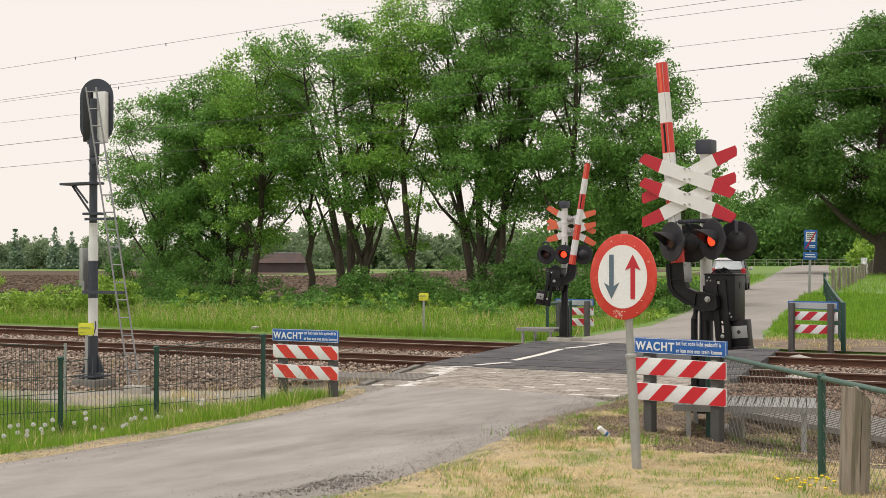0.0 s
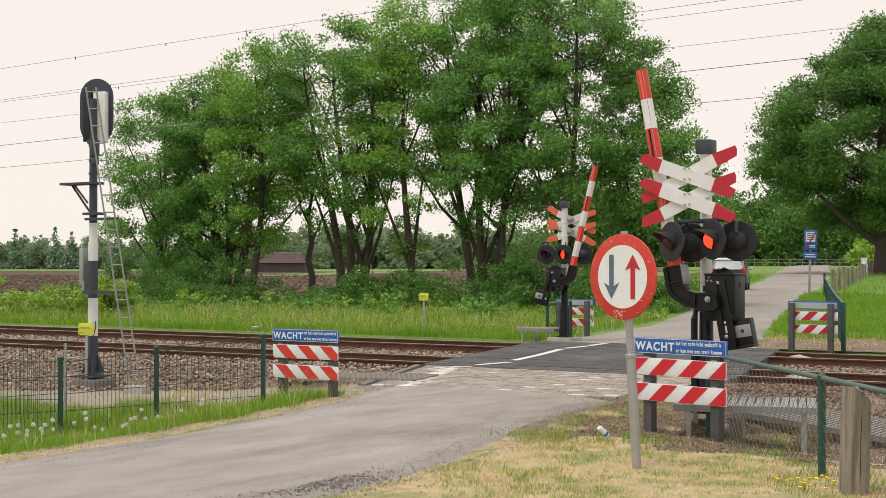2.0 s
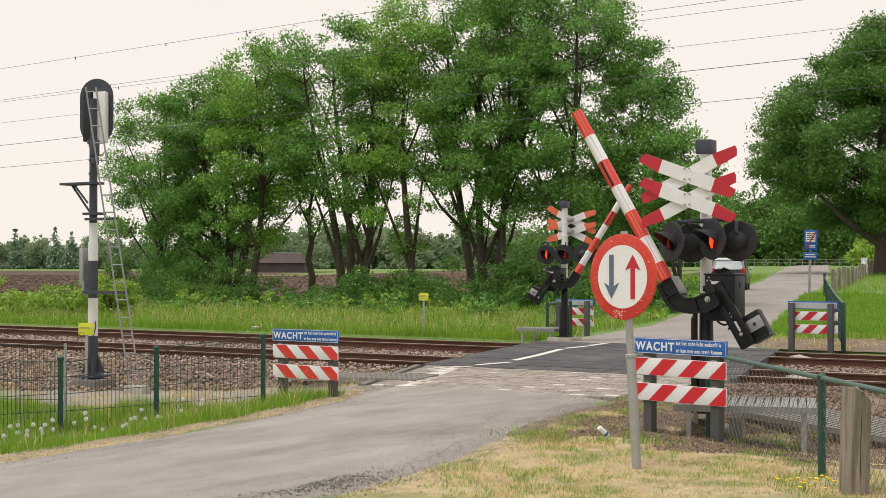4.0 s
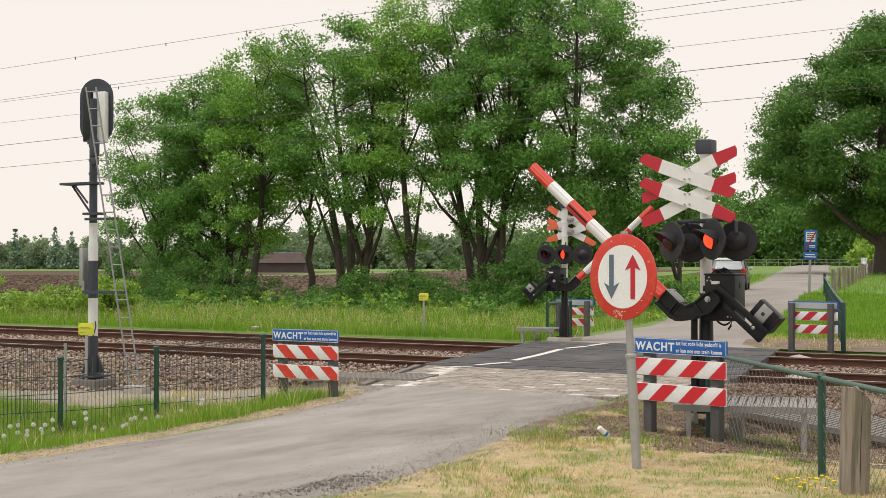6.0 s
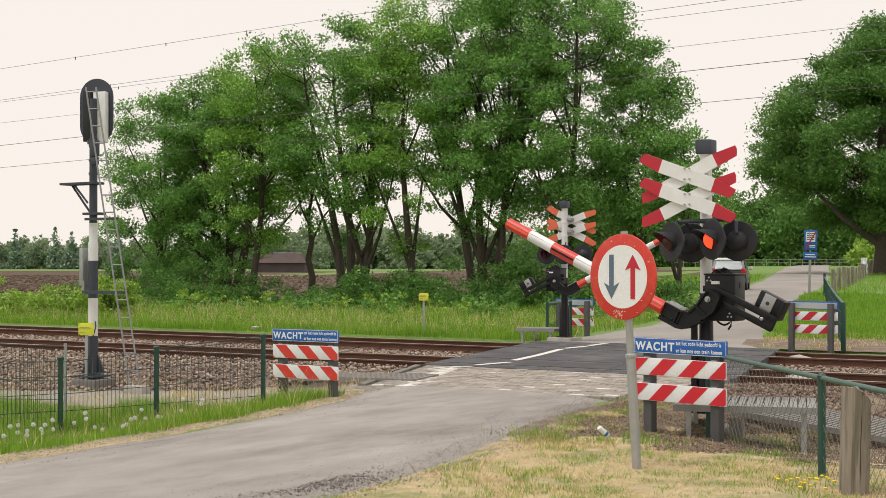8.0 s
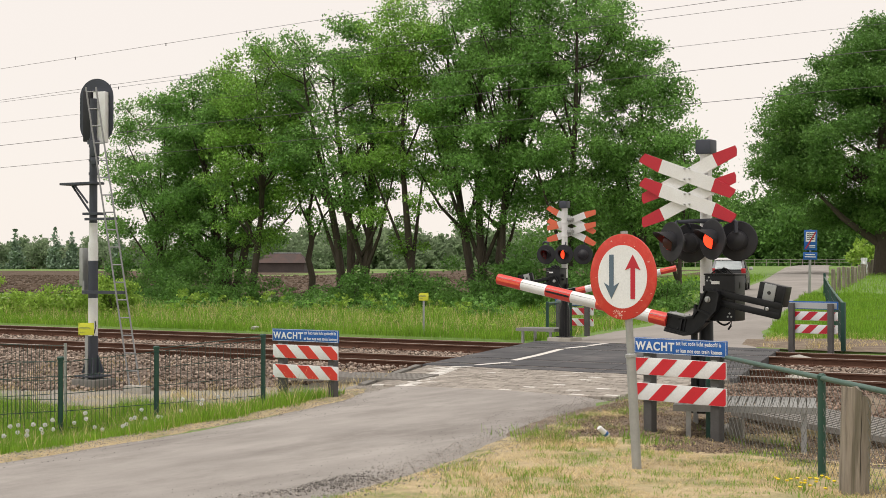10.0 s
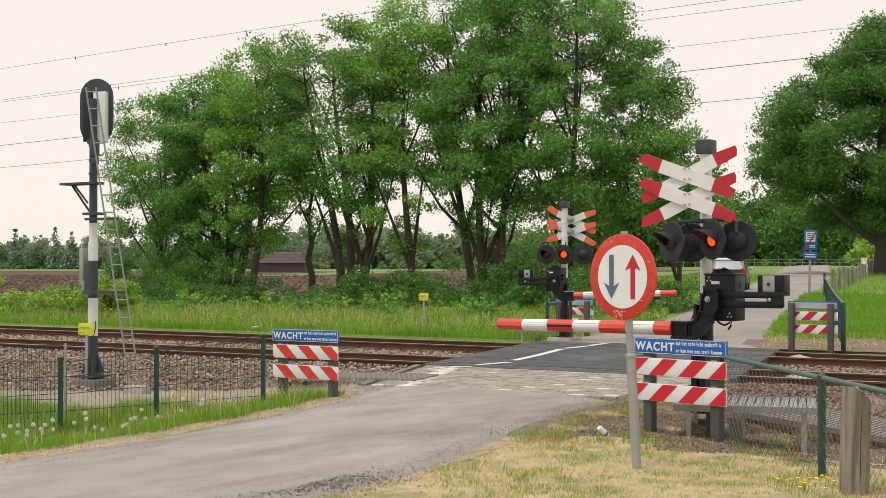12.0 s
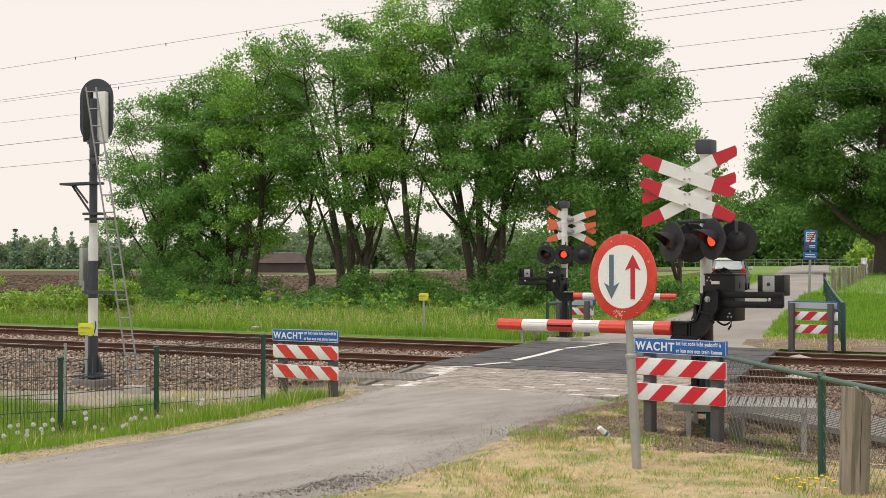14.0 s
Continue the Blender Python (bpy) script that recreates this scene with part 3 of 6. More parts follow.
    for zz in (0.055, -0.055):
        m.box((0.46 - ox) * s, 0, zz - oz, 0.8, 0.05, 0.075, bevel=0.012)
    m.box((0.77 - ox) * s, 0, -oz, 0.2, 0.044, 0.16, bevel=0.015)
    weight_arm = part("counterweight_arm", m, M_BLACK, th, "black slotted counterweight arm", pivot @ pose(ox * s, 0.06, oz))
    part("arm_bolt", Mesh().lathe([(0.022, 0), (0.022, 0.012), (0.012, 0.02)], 12, pose((0.71 - ox) * s, -0.024, -oz, 90, 0, 0)), M_GALV, weight_arm)
    part("counterweight", Mesh().box((0.70 - ox) * s, 0.12, 0.17 - oz, 0.33, 0.14, 0.22, bevel=0.02), M_BLACK, weight_arm, "black counterweight block")
    part("end_cheek", Mesh().box((0.855 - ox) * s, 0.1, 0.165 - oz, 0.03, 0.19, 0.235, bevel=0.01), M_BLACK, weight_arm)
    part("weight_plate", Mesh().box((0.675 - ox) * s, 0.043, 0.18 - oz, 0.14, 0.014, 0.185, bevel=0.004), M_GALV, weight_arm, "galvanised weight plate")
    # Solid disc; the shade inside the plate's hole is put into its dark colour.
    part("hole_shade_disc", Mesh().lathe([(0.022, 0), (0.022, 0.006), (0.012, 0.007)], 12, pose((0.675 - ox) * s, 0.038, 0.175 - oz, 90, 0, 0)), M_INK, weight_arm)
    return th, (arm, weight_arm), lenses


M_BOOMGLOSS = material("boom_reflective_strip", (0.8, 0.16, 0.07), (0.72, 0.1, 0.05), 0.3, scale=5, fine=80, bump=0)
near_signal, near_arms, near_lenses = build_signal(
    pose(-6.82, 16.19, 0), 1, [(-0.17, -0.6, 2.10), (0.33, -0.6, 2.12)], [(-0.11, -0.2, 2.09), (0.51, -0.3, 2.11)], M_RED, M_BOOMRED,
    "crossing mast with red-white double cross, flashing lamps and boom", -29, 190, (0.0, -0.52), -0.45, pose(0.21, -0.42, 1.44), 2.34, 0.0, footing_z=-0.16)
far_signal, far_arms, far_lenses = build_signal(
    pose(-16.4, 30.5, 0), -1, [(-0.41, -0.15, 2.05), (0.06, -0.15, 2.05)], [(0.54, -0.1, 2.05)], M_ORANGE, M_BOOMRED,
    "crossing mast with faded orange-white double cross and boom across the tracks", 12, 205, (0.13, 0.14), -0.05, pose(-0.05, -0.4, 1.43, 0, 0, 17), 2.36, 0.2, cross_turn=17)

# ---- verges and paths ----
sheet("dry_verge", [(-10.6, 2.0), (-8.2, 6.4), (-7.3, 9.4), (-7.65, 11.4), (-8.4, 13.7), (-9.0, 16.35), (-8.95, 18.45)],
      [(6, 0.0), (6, 6.4), (6, 9.4), (6, 11.4), (6, 13.7), (5, 16.35), (5, 18.45)], 0.0, M_DRY, "dry yellowed grass verge with bare patches", "verge", n=30)
M_GRAVELSOIL = material("brown_gravel_soil", (0.14, 0.103, 0.075), (0.24, 0.185, 0.135), 0.95, scale=9, fine=55, bump=1.0, bump_dist=0.03, c3=(0.37, 0.31, 0.22), scale3=2.5, amount3=0.6)
sheet("gravel_verge", [(-8.2, 13.6), (-8.7, 15.6), (-8.9, 18.45), (-8.6, 21.6)], [(0.5, 13.0), (1.0, 15.4), (2.0, 18.45), (2.0, 21.0)], 0.012, M_GRAVELSOIL,
      "bare brown gravelly soil beside the track", "verge", n=70, ragged=True)
M_GREYGRAVEL = material("grey_grit_path", (0.22, 0.2, 0.175), (0.31, 0.285, 0.25), 0.95, scale=6, fine=60, bump=0.8, bump_dist=0.02, c3=(0.33, 0.3, 0.16), scale3=1.2, amount3=0.5)
sheet("grit_path", [(-30, 13.8), (-21, 16.4), (-17.5, 18.4), (-14.8, 20.3), (-13.7, 21.3)], [(-30, 11.5), (-20, 13.2), (-15.4, 15.3), (-13.4, 16.6), (-12.3, 17.6)], 0.0, M_GREYGRAVEL,
      "grey gritty service path beside the ballast", "path", n=10)
sheet("ballast_shoulder", [(-45, 20.6), (-30, 20.6), (-21, 20.6), (-17.5, 20.6), (-14.3, 20.7)], [(-45, 9.7), (-30, 12.0), (-21, 14.8), (-17.3, 16.8), (-14.3, 18.9)], 0.02, M_BALLAST_BED,
      "wide shoulder of crushed stone beside the track", "ballast", n=10)
M_ASPHALT_FAR = material("dull_lane_asphalt", (0.24, 0.222, 0.203), (0.36, 0.335, 0.31), 0.95, specular=0.12, scale=1.2, fine=120, bump=0.3, bump_dist=0.004,
                         c3=(0.2, 0.183, 0.168), scale3=0.6, amount3=0.7, stretch=(1, 0.28, 1))
sheet("road_far", FAR_L, FAR_R, 0.005, M_ASPHALT_FAR, "dull grey asphalt lane leading away past the crossing", "road", n=8, crown=0.04)
sheet("lane_edge", [(x - 0.34, y) for x, y in ROAD_L[1:]], [(x + 0.08, y) for x, y in ROAD_L[1:]], -0.004, M_DRY, "sandy trodden strip along the lane", "verge", n=6)
sheet("far_verge_soil", [(-17.2, 31.2), (-14.4, 31.2), (-11.0, 31.2), (0, 31.2)], [(-17.2, 31.6), (-14.6, 33.2), (-11.8, 36.2), (0, 35.6)], 0.0, M_GRAVELSOIL, "gravelly dry strip beyond the track", "verge", n=6)
sheet("field", [(-420, 62), (-120, 62), (-72, 62), (-44, 62), (-30, 64)], [(-420, 205), (-270, 222), (-200, 240), (-150, 255), (-120, 262)], 0.06, M_SOIL, "bare brown ploughed field", "field", n=40)


sheet("field_strip", [(-72, 112), (-92, 160), (-118, 215)], [(-48, 112), (-66, 160), (-86, 215)], 0.06, M_SOIL, "strip of brown tilled soil beside the far lane", "field", n=20)


# ---- signs ----
def writing(text, size, at, mat, parent, extrude=0.001):
    cu = bpy.data.curves.new("writing", "FONT")
    cu.body, cu.size, cu.extrude = text, size, extrude
    cu.offset = 0.004 if size > 0.1 else 0.0012
    cu.space_character = 1.2 if size > 0.1 else 1.08
    ob = new("writing", cu)
    bpy.context.view_layer.update()
    me = bpy.data.meshes.new_from_object(ob.evaluated_get(bpy.context.evaluated_depsgraph_get()))
    bpy.data.objects.remove(ob)
    xs = [v.co.x for v in me.vertices]
    me.materials.clear()
    me.materials.append(mat)
    o = part("writing", me, mat, parent)
    o.matrix_basis = at
    return o, max(xs)


def clip_stripe(x0, x1, z0, z1, a, b, lean):
    """Part of a slanting band (bottom from a to b, leaning over by lean at the top) inside a rectangle."""
    poly = [(a, z0), (b, z0), (b + lean, z1), (a + lean, z1)]
    for side, lim in ((1, x0), (-1, x1)):
        out = []
        for i, p in enumerate(poly):
            q = poly[(i + 1) % len(poly)]
            ip, iq = side * (p[0] - lim) >= 0, side * (q[0] - lim) >= 0
            if ip:
                out.append(p)
            if ip != iq:
                t = (lim - p[0]) / (q[0] - p[0])
                out.append((lim, p[1] + t * (q[1] - p[1])))
        poly = out
        if len(poly) < 3:
            return None
    return poly


def warning_board(at, lean, label, red, start=0.0, back=False, text=True, W=1.22, sink=0.0):
    """Two posts with a blue text panel and two striped panels; faces -y."""
    th = thing("warning_board", at, label, "warning sign", "boards at the crossing corners")
    py = -0.075 if back else 0.06
    for x in (-0.46, 0.45):
        part("post", Mesh().box(x, py, 0.44 - sink / 2, 0.115, 0.1, 1.1 + sink, bevel=0.012), M_RUBBERPOST, th, "dark recycled plastic post")
    panel = part("text_panel", Mesh().box(0, 0, 0.945, W, 0.022, 0.172, bevel=0.006), M_BLUE, th, "blue panel with white writing")
    if back:
        part("backing", Mesh().box(0, -0.0125, 0.94, W - 0.06, 0.006, 0.13), M_SIGNGREY, panel, "grey metal back")
    elif text:
        o, w = writing("WACHT", 0.128, pose(-W / 2 + 0.024, -0.0125, 0.898, 90, 0, 0), M_SIGNWHITE, panel)
        o.matrix_basis = o.matrix_basis @ Matrix.Diagonal((0.535 / w, 1.0, 1, 1))
        for k, line in enumerate(("tot het rode licht gedoofd is", "er kan nog een trein komen")):
            o, w = writing(line, 0.062, pose(-W / 2 + 0.58, -0.0125, 0.965 - 0.078 * k, 90, 0, 0), M_SIGNWHITE, panel)
            o.matrix_basis = o.matrix_basis @ Matrix.Diagonal(((0.585 if k == 0 else 0.595) * W / 1.22 / w, 1.0, 1, 1))
        rim = Mesh()
        for z in (0.866, 1.024):
            rim.box(0, -0.0125, z, W - 0.02, 0.003, 0.005)
        for x in (-W / 2 + 0.01, W / 2 - 0.01):
            rim.box(x, -0.0125, 0.945, 0.005, 0.003, 0.158)
        part("border", rim, M_SIGNWHITE, panel)
    for z0, z1 in ((0.62, 0.81), (0.34, 0.53)):
        ob = part("striped_panel", Mesh().box(0, 0, (z0 + z1) / 2, W - 0.02, 0.02, z1 - z0, bevel=0.006), M_SIGNWHITE, th, "red and white striped panel")
        per = 0.405
        for k in range(-2, 5):
            a = -W / 2 + 0.012 + start + per * k
            poly = clip_stripe(-W / 2 + 0.014, W / 2 - 0.014, z0 + 0.004, z1 - 0.004, a, a + per / 2, lean)
            if poly:
                part("stripe", Mesh().prism(poly, -0.0135, -0.0105), red, ob, smooth=False)
        if not back:
            for x in (-0.46, 0.45):
                part("clamp", Mesh().box(x, 0.02, z1 + 0.006, 0.07, 0.05, 0.012), M_GALV, th)
    return th


M_SIGNWHITE = material("sign_white", (0.76, 0.78, 0.80), (0.70, 0.715, 0.725), 0.4, scale=3, fine=60, bump=0.02, c3=(0.66, 0.64, 0.6), scale3=4, amount3=0.15)
warning_board(pose(-6.52, 14.75, 0, 0, 0, -14), 0.2, "blue WACHT board over two red-white striped panels", M_REDWHITE_RED, start=0.19, W=1.25, sink=0.16)
warning_board(pose(-12.85, 16.24, -0.11, 0, 0, -1), -0.2, "blue WACHT board over orange-red striped panels beside the fence", M_BOOMRED, start=0.24, W=1.19)
warning_board(pose(-10.5, 30.71, 0, 0, 0, -8), 0.2, "back of a blue board with striped panels across the track", M_RED, start=0.3, back=True, W=1.17)
warning_board(pose(-17.94, 33.9, -0.12, 0, 0, -8), -0.2, "back of a striped warning board behind the crossing mast", M_RED, start=0.1, back=True)


def round_sign():
    th = thing("priority_sign", pose(-5.76, 12.08, 0, 0, -3.3, 0), "round red-rimmed priority sign with two arrows on a galvanised pole", "traffic sign")
    m = Mesh().tube([(0, 0, -0.2), (0, 0, 1.02)], 0.043, 16).tube([(0, 0, 1.0), (0, 0, 2.15)], 0.034, 16)
    m.lathe([(0.043, 1.0), (0.05, 1.005), (0.05, 1.03), (0.034, 1.04)], 16)
    part("pole", m, M_GALV, th, "galvanised steel pole")
    c = pose(0, 0, 1.735, 0, 3.3, 0) @ pose(0, 0, 0, 0, 0, -14) @ pose(0, -0.052, 0)
    up = c @ pose(0, 0, 0, 90, 0, 0)
    R = 0.385
    disc = part("sign_disc", Mesh().lathe([(R - 0.012, -0.012), (R, -0.012), (R + 0.004, 0.0), (R, 0.006), (R - 0.006, 0.008), (0.01, 0.008)], 72, up), M_SIGNRED, th, "worn orange-red rim")
    part("white_field", Mesh().lathe([(R * 0.745, 0.006), (R * 0.745, 0.0105), (0.01, 0.0105)], 64, up), M_SIGNWHITE, disc)

    def arrow(cx, z0, z1, head, down):
        w, hw = 0.026, 0.088
        if down:
            return [(cx - w, z1), (cx - w, z0 + head * 0.78), (cx - hw, z0 + head), (cx, z0), (cx + hw, z0 + head), (cx + w, z0 + head * 0.78), (cx + w, z1)]
        return [(cx - w, z0), (cx - w, z1 - head * 0.85), (cx - hw, z1 - head), (cx, z1), (cx + hw, z1 - head), (cx + w, z1 - head * 0.85), (cx + w, z0)]
    part("down_arrow", Mesh().prism(arrow(-0.125, -0.2, 0.2, 0.145, True), -0.0145, -0.0095, at=c), M_ARROWGREY, disc, "slate blue arrow pointing down", smooth=False)
    part("up_arrow", Mesh().prism(arrow(0.125, -0.2, 0.2, 0.14, False), -0.0145, -0.0095, at=c), M_RED, disc, "red arrow pointing up", smooth=False)
    rng = random.Random(4)
    for _ in range(9):
        a, r = rng.uniform(0, 6.28), rng.uniform(0.3, 0.375)
        w, h = rng.uniform(0.004, 0.018), rng.uniform(0.002, 0.006)
        part("scratch", Mesh().prism([(r * math.cos(a) + x * w, r * math.sin(a) + z * h) for x, z in ((-1, 0), (0, -1), (1, 0.2), (0.2, 1))], -0.0095, -0.0075, at=c), M_CHIP, disc, smooth=False)
    for k in range(40):
        a, r = -1.72 + rng.uniform(-0.16, 0.16), rng.uniform(0.31, 0.375)
        w, h = rng.uniform(0.002, 0.008), rng.uniform(0.002, 0.009)
        part("scratch", Mesh().prism([(r * math.cos(a) + x * w, r * math.sin(a) + z * h) for x, z in ((-1, 0), (0, -1), (1, 0.2), (0.2, 1))], -0.0095, -0.0075, at=c), M_CHIP, disc, smooth=False)
    for z in (1.55, 1.92):
        part("clamp", Mesh().lathe([(0.046, z), (0.046, z + 0.03)], 16), M_GALV, th)


M_SIGNRED = material("worn_sign_red", (0.58, 0.038, 0.024), (0.50, 0.032, 0.022), 0.42, scale=4, fine=70, bump=0.03, c3=(0.62, 0.13, 0.08), scale3=7, amount3=0.5)
M_CHIP = material("chipped_paint", (0.72, 0.55, 0.48), (0.6, 0.42, 0.36), 0.7, bump=0)
round_sign()


def yellow_sign(at, height, label):
    th = thing("yellow_sign", at, label, "sign", "yellow plates by the track")
    part("post", Mesh().box(0, 0, height / 2, 0.05, 0.05, height, bevel=0.006), M_GALV, th)
    pl = part("plate", Mesh().box(0, -0.03, height - 0.02, 0.25, 0.008, 0.2, bevel=0.003), M_YELLOW, th, "yellow plate with small dark lines")
    for k, (w, z) in enumerate(((0.16, 0.03), (0.18, 0.005), (0.09, -0.05))):
        part("text_line", Mesh().box(-0.02 - (0.18 - w) / 2, -0.036, height - 0.02 + z, w, 0.003, 0.006), M_ARROWGREY, pl)
    for x in (-0.11, 0.11):
        for z in (-0.085, 0.085):
            part("screw", Mesh().lathe([(0.007, 0), (0.007, 0.004)], 8, pose(x, -0.034, height - 0.02 + z, 90, 0, 0)), M_INK, pl)


yellow_sign(pose(-17.89, 16.9, -0.2, 0, 0, 36), 1.0, "yellow notice plate on a grey post beside the signal")
yellow_sign(pose(-21.05, 31.5, 0, 0, 0, 30), 1.0, "small yellow plate on a thin post in tall grass")


def blue_sign():
    th = thing("street_sign", pose(-22.22, 64.5, 0, 0, 1.2, 24), "blue sign with red slash and smaller plate on a pole", "traffic sign")
    part("pole", Mesh().tube([(0, 0, 0), (0, 0, 2.1)], 0.06, 12).tube([(0, 0, 2.1), (0, 0, 3.35)], 0.045, 12), M_GALV, th)
    b = part("plate", Mesh().box(0, -0.06, 2.87, 0.58, 0.03, 0.92, bevel=0.02), M_BLUE, th, "blue plate")
    part("white_field", Mesh().box(-0.0, -0.078, 3.02, 0.42, 0.006, 0.44), M_SIGNWHITE, b)
    for k in range(4):
        part("chevron", Mesh().prism([(-0.17, 2.86 + 0.09 * k), (-0.05, 2.9 + 0.09 * k), (0.05, 2.86 + 0.09 * k), (0.17, 2.9 + 0.09 * k), (0.17, 2.94 + 0.09 * k), (0.05, 2.9 + 0.09 * k), (-0.05, 2.94 + 0.09 * k), (-0.17, 2.9 + 0.09 * k)], -0.084, -0.08), M_INK, b, smooth=False)
    part("slash", Mesh().prism([(-0.24, 2.48), (-0.18, 2.48), (0.25, 3.24), (0.19, 3.24)], -0.09, -0.085), M_RED, b, smooth=False)
    for z in (2.63, 2.56):
        part("text_line", Mesh().box(0.08, -0.078, z, 0.26, 0.006, 0.035), M_SIGNWHITE, b)
    c = part("lower_plate", Mesh().box(0, -0.06, 2.16, 0.62, 0.03, 0.34, bevel=0.02), M_BLUE, th, "small blue plate with white lines")
    for z, w in ((2.22, 0.42), (2.12, 0.48)):
        part("text_line", Mesh().box(0, -0.078, z, w, 0.006, 0.04), M_SIGNWHITE, c)


blue_sign()


# ---- railway signal with ladder ----
def railway_signal():
    X, Y = -17.93, 17.08
    th = thing("railway_signal", pose(X, Y, 0), "tall black and white railway signal mast with ladder, seen from behind", "railway signal")
    part("footing", Mesh().box(0.02, 0, -0.19, 0.54, 0.5, 0.3, bevel=0.03), M_CONCRETE_DARK, th, "concrete footing")
    m = Mesh().lathe([(0.17, -0.03), (0.17, 0.03), (0.086, 0.04), (0.082, 0.66)], 20)
    for k in range(6):
        part("rib", Mesh().prism([(0.085, 0.06), (0.21, 0.06), (0.085, 0.36)], -0.008, 0.008, at=pose(0, 0, 0, 0, 0, 60 * k + 15)), M_DARKGREY, th)
    m.box(0, 0, 0.005, 0.42, 0.42, 0.03, bevel=0.004)
    part("mast_foot", m, M_DARKGREY, th, "dark ribbed mast foot")
    for z0, z1, r, mt in ((0.66, 1.28, 0.08, M_WHITE), (1.28, 1.89, 0.08, M_DARKGREY), (1.89, 2.2, 0.081, M_WHITE), (2.2, 2.51, 0.07, M_WHITE), (2.51, 3.9, 0.066, M_DARKGREY), (3.9, 4.55, 0.055, M_DARKGREY)):
        part("mast_section", Mesh().lathe([(r, z0), (r, z1)], 20), mt, th)
    turn = pose(-0.075, 0.12, 0, 0, 0, 18)
    hw, z0, z1 = 0.3, 3.82, 4.9
    poly = [(hw * math.cos(radians(a)), z1 - hw + hw * math.sin(radians(a))) for a in range(0, 181, 12)] + [(hw * math.cos(radians(a)), z0 + hw + hw * math.sin(radians(a))) for a in range(180, 361, 12)]
    bp = part("backing_plate", Mesh().prism(poly, 0.02, 0.045, at=turn), M_DARKGREY, th, "dark grey oval backing plate")
    part("rear_door", Mesh().box(0.12, -0.05, 4.25, 0.22, 0.12, 0.84, at=turn, bevel=0.012), M_WHITE, th, "white rear door of the lamp case")
    part("lamp_case", Mesh().box(-0.1, -0.05, 4.27, 0.14, 0.14, 0.84, at=turn, bevel=0.012), M_BLACK_MATT, th)
    for z in (4.03, 4.33, 4.63):
        part("hood", Mesh().lathe([(0.1, 0), (0.1, 0.24), (0.09, 0.24), (0.09, 0.0)], 20, turn @ pose(-0.02, 0.05, z, -90, 0, 0)), M_DARKGREY, th)
    m = Mesh().box(0.11, -0.08, 3.72, 0.12, 0.12, 0.26, bevel=0.02).lathe([(0.1, 3.8), (0.1, 3.86)], 16).box(0.12, -0.08, 3.52, 0.1, 0.1, 0.13, bevel=0.02)
    part("cable_head", m, M_DARKGREY, th)
    for z in (3.3, 3.52, 3.75):
        part("clamp_ring", Mesh().lathe([(0.066, z), (0.077, z), (0.077, z + 0.04), (0.066, z + 0.04)], 20), M_DARKGREY, th)
    m = Mesh().box(-0.27, 0, 3.16, 0.78, 0.26, 0.04, bevel=0.006)
    m.tube([(-0.58, 0.08, 3.14), (-0.1, 0.05, 2.66)], 0.018, 8).tube([(-0.36, -0.08, 3.14), (-0.08, -0.05, 2.84)], 0.018, 8).box(0.02, 0, 2.66, 0.34, 0.2, 0.04)
    part("foot_bracket", m, M_DARKGREY, th, "grey bracket platform with struts")
    part("ladder_stay", Mesh().box(0.28, -0.1, 2.57, 0.72, 0.04, 0.04), M_DARKGREY, th)
    part("ladder_stay", Mesh().box(0.4, -0.14, 1.38, 0.98, 0.05, 0.05), M_DARKGREY, th)
    part("side_box", Mesh().box(-0.16, -0.04, 1.79, 0.08, 0.16, 0.62, bevel=0.01).box(-0.13, -0.04, 1.45, 0.05, 0.14, 0.22, bevel=0.01), M_GALV, th, "grey equipment box")
    # ladder
    top, foot = Vector((0.2, -0.25, 4.7)), Vector((1.2, -0.25, -0.12))
    d = (foot - top)
    side = Vector((0.078, 0.035, 0.0))
    lad = part("ladder", Mesh().tube([top - side, foot - side], 0.014, 8).tube([top + side, foot + side], 0.014, 8), M_LADDER, th, "grey steel ladder")
    for k in range(17):
        p = top + d * (0.015 + k / 17.2)
        part("rung", Mesh().tube([p - side, p + side], 0.011, 8), M_LADDER, lad)
    part("ladder_foot", Mesh().box(1.25, -0.25, -0.18, 0.42, 0.2, 0.2, bevel=0.02), M_CONCRETE, th)
    part("cable", Mesh().tube([(0.1, -0.05, 0.9), (0.17, -0.1, 0.83), (0.16, -0.12, 0.74), (0.1, -0.1, 0.66)], 0.01, 6), M_BLACK, th)


M_LADDER = material("dull_grey_steel", (0.30, 0.30, 0.31), (0.24, 0.24, 0.25), 0.6, 0.3, scale=8, fine=60, bump=0.05)
railway_signal()


# ---- overhead wires ----
def wire(pts, r, sag=0.0):
    a, b = Vector(pts[0]), Vector(pts[-1])
    a2, b2 = a + (a - b) * 0.6, b + (b - a) * 1.2
    m = Mesh().tube([a2.lerp(b2, t / 24) - Vector((0, 0, sag * math.sin(math.pi * t / 24))) for t in range(25)], r, 6)
    w = part("overhead_wire", m, M_WIRE)
    tagged(w, "thin dark overhead line wire above the track", "wire", "overhead wires")
    for t in (0.2, 0.42, 0.60, 0.8):
        p = a.lerp(b, t)
        part("clip", Mesh().box(p.x, p.y, p.z - 0.02, 0.014, 0.014, 0.07), M_WIRE, w)


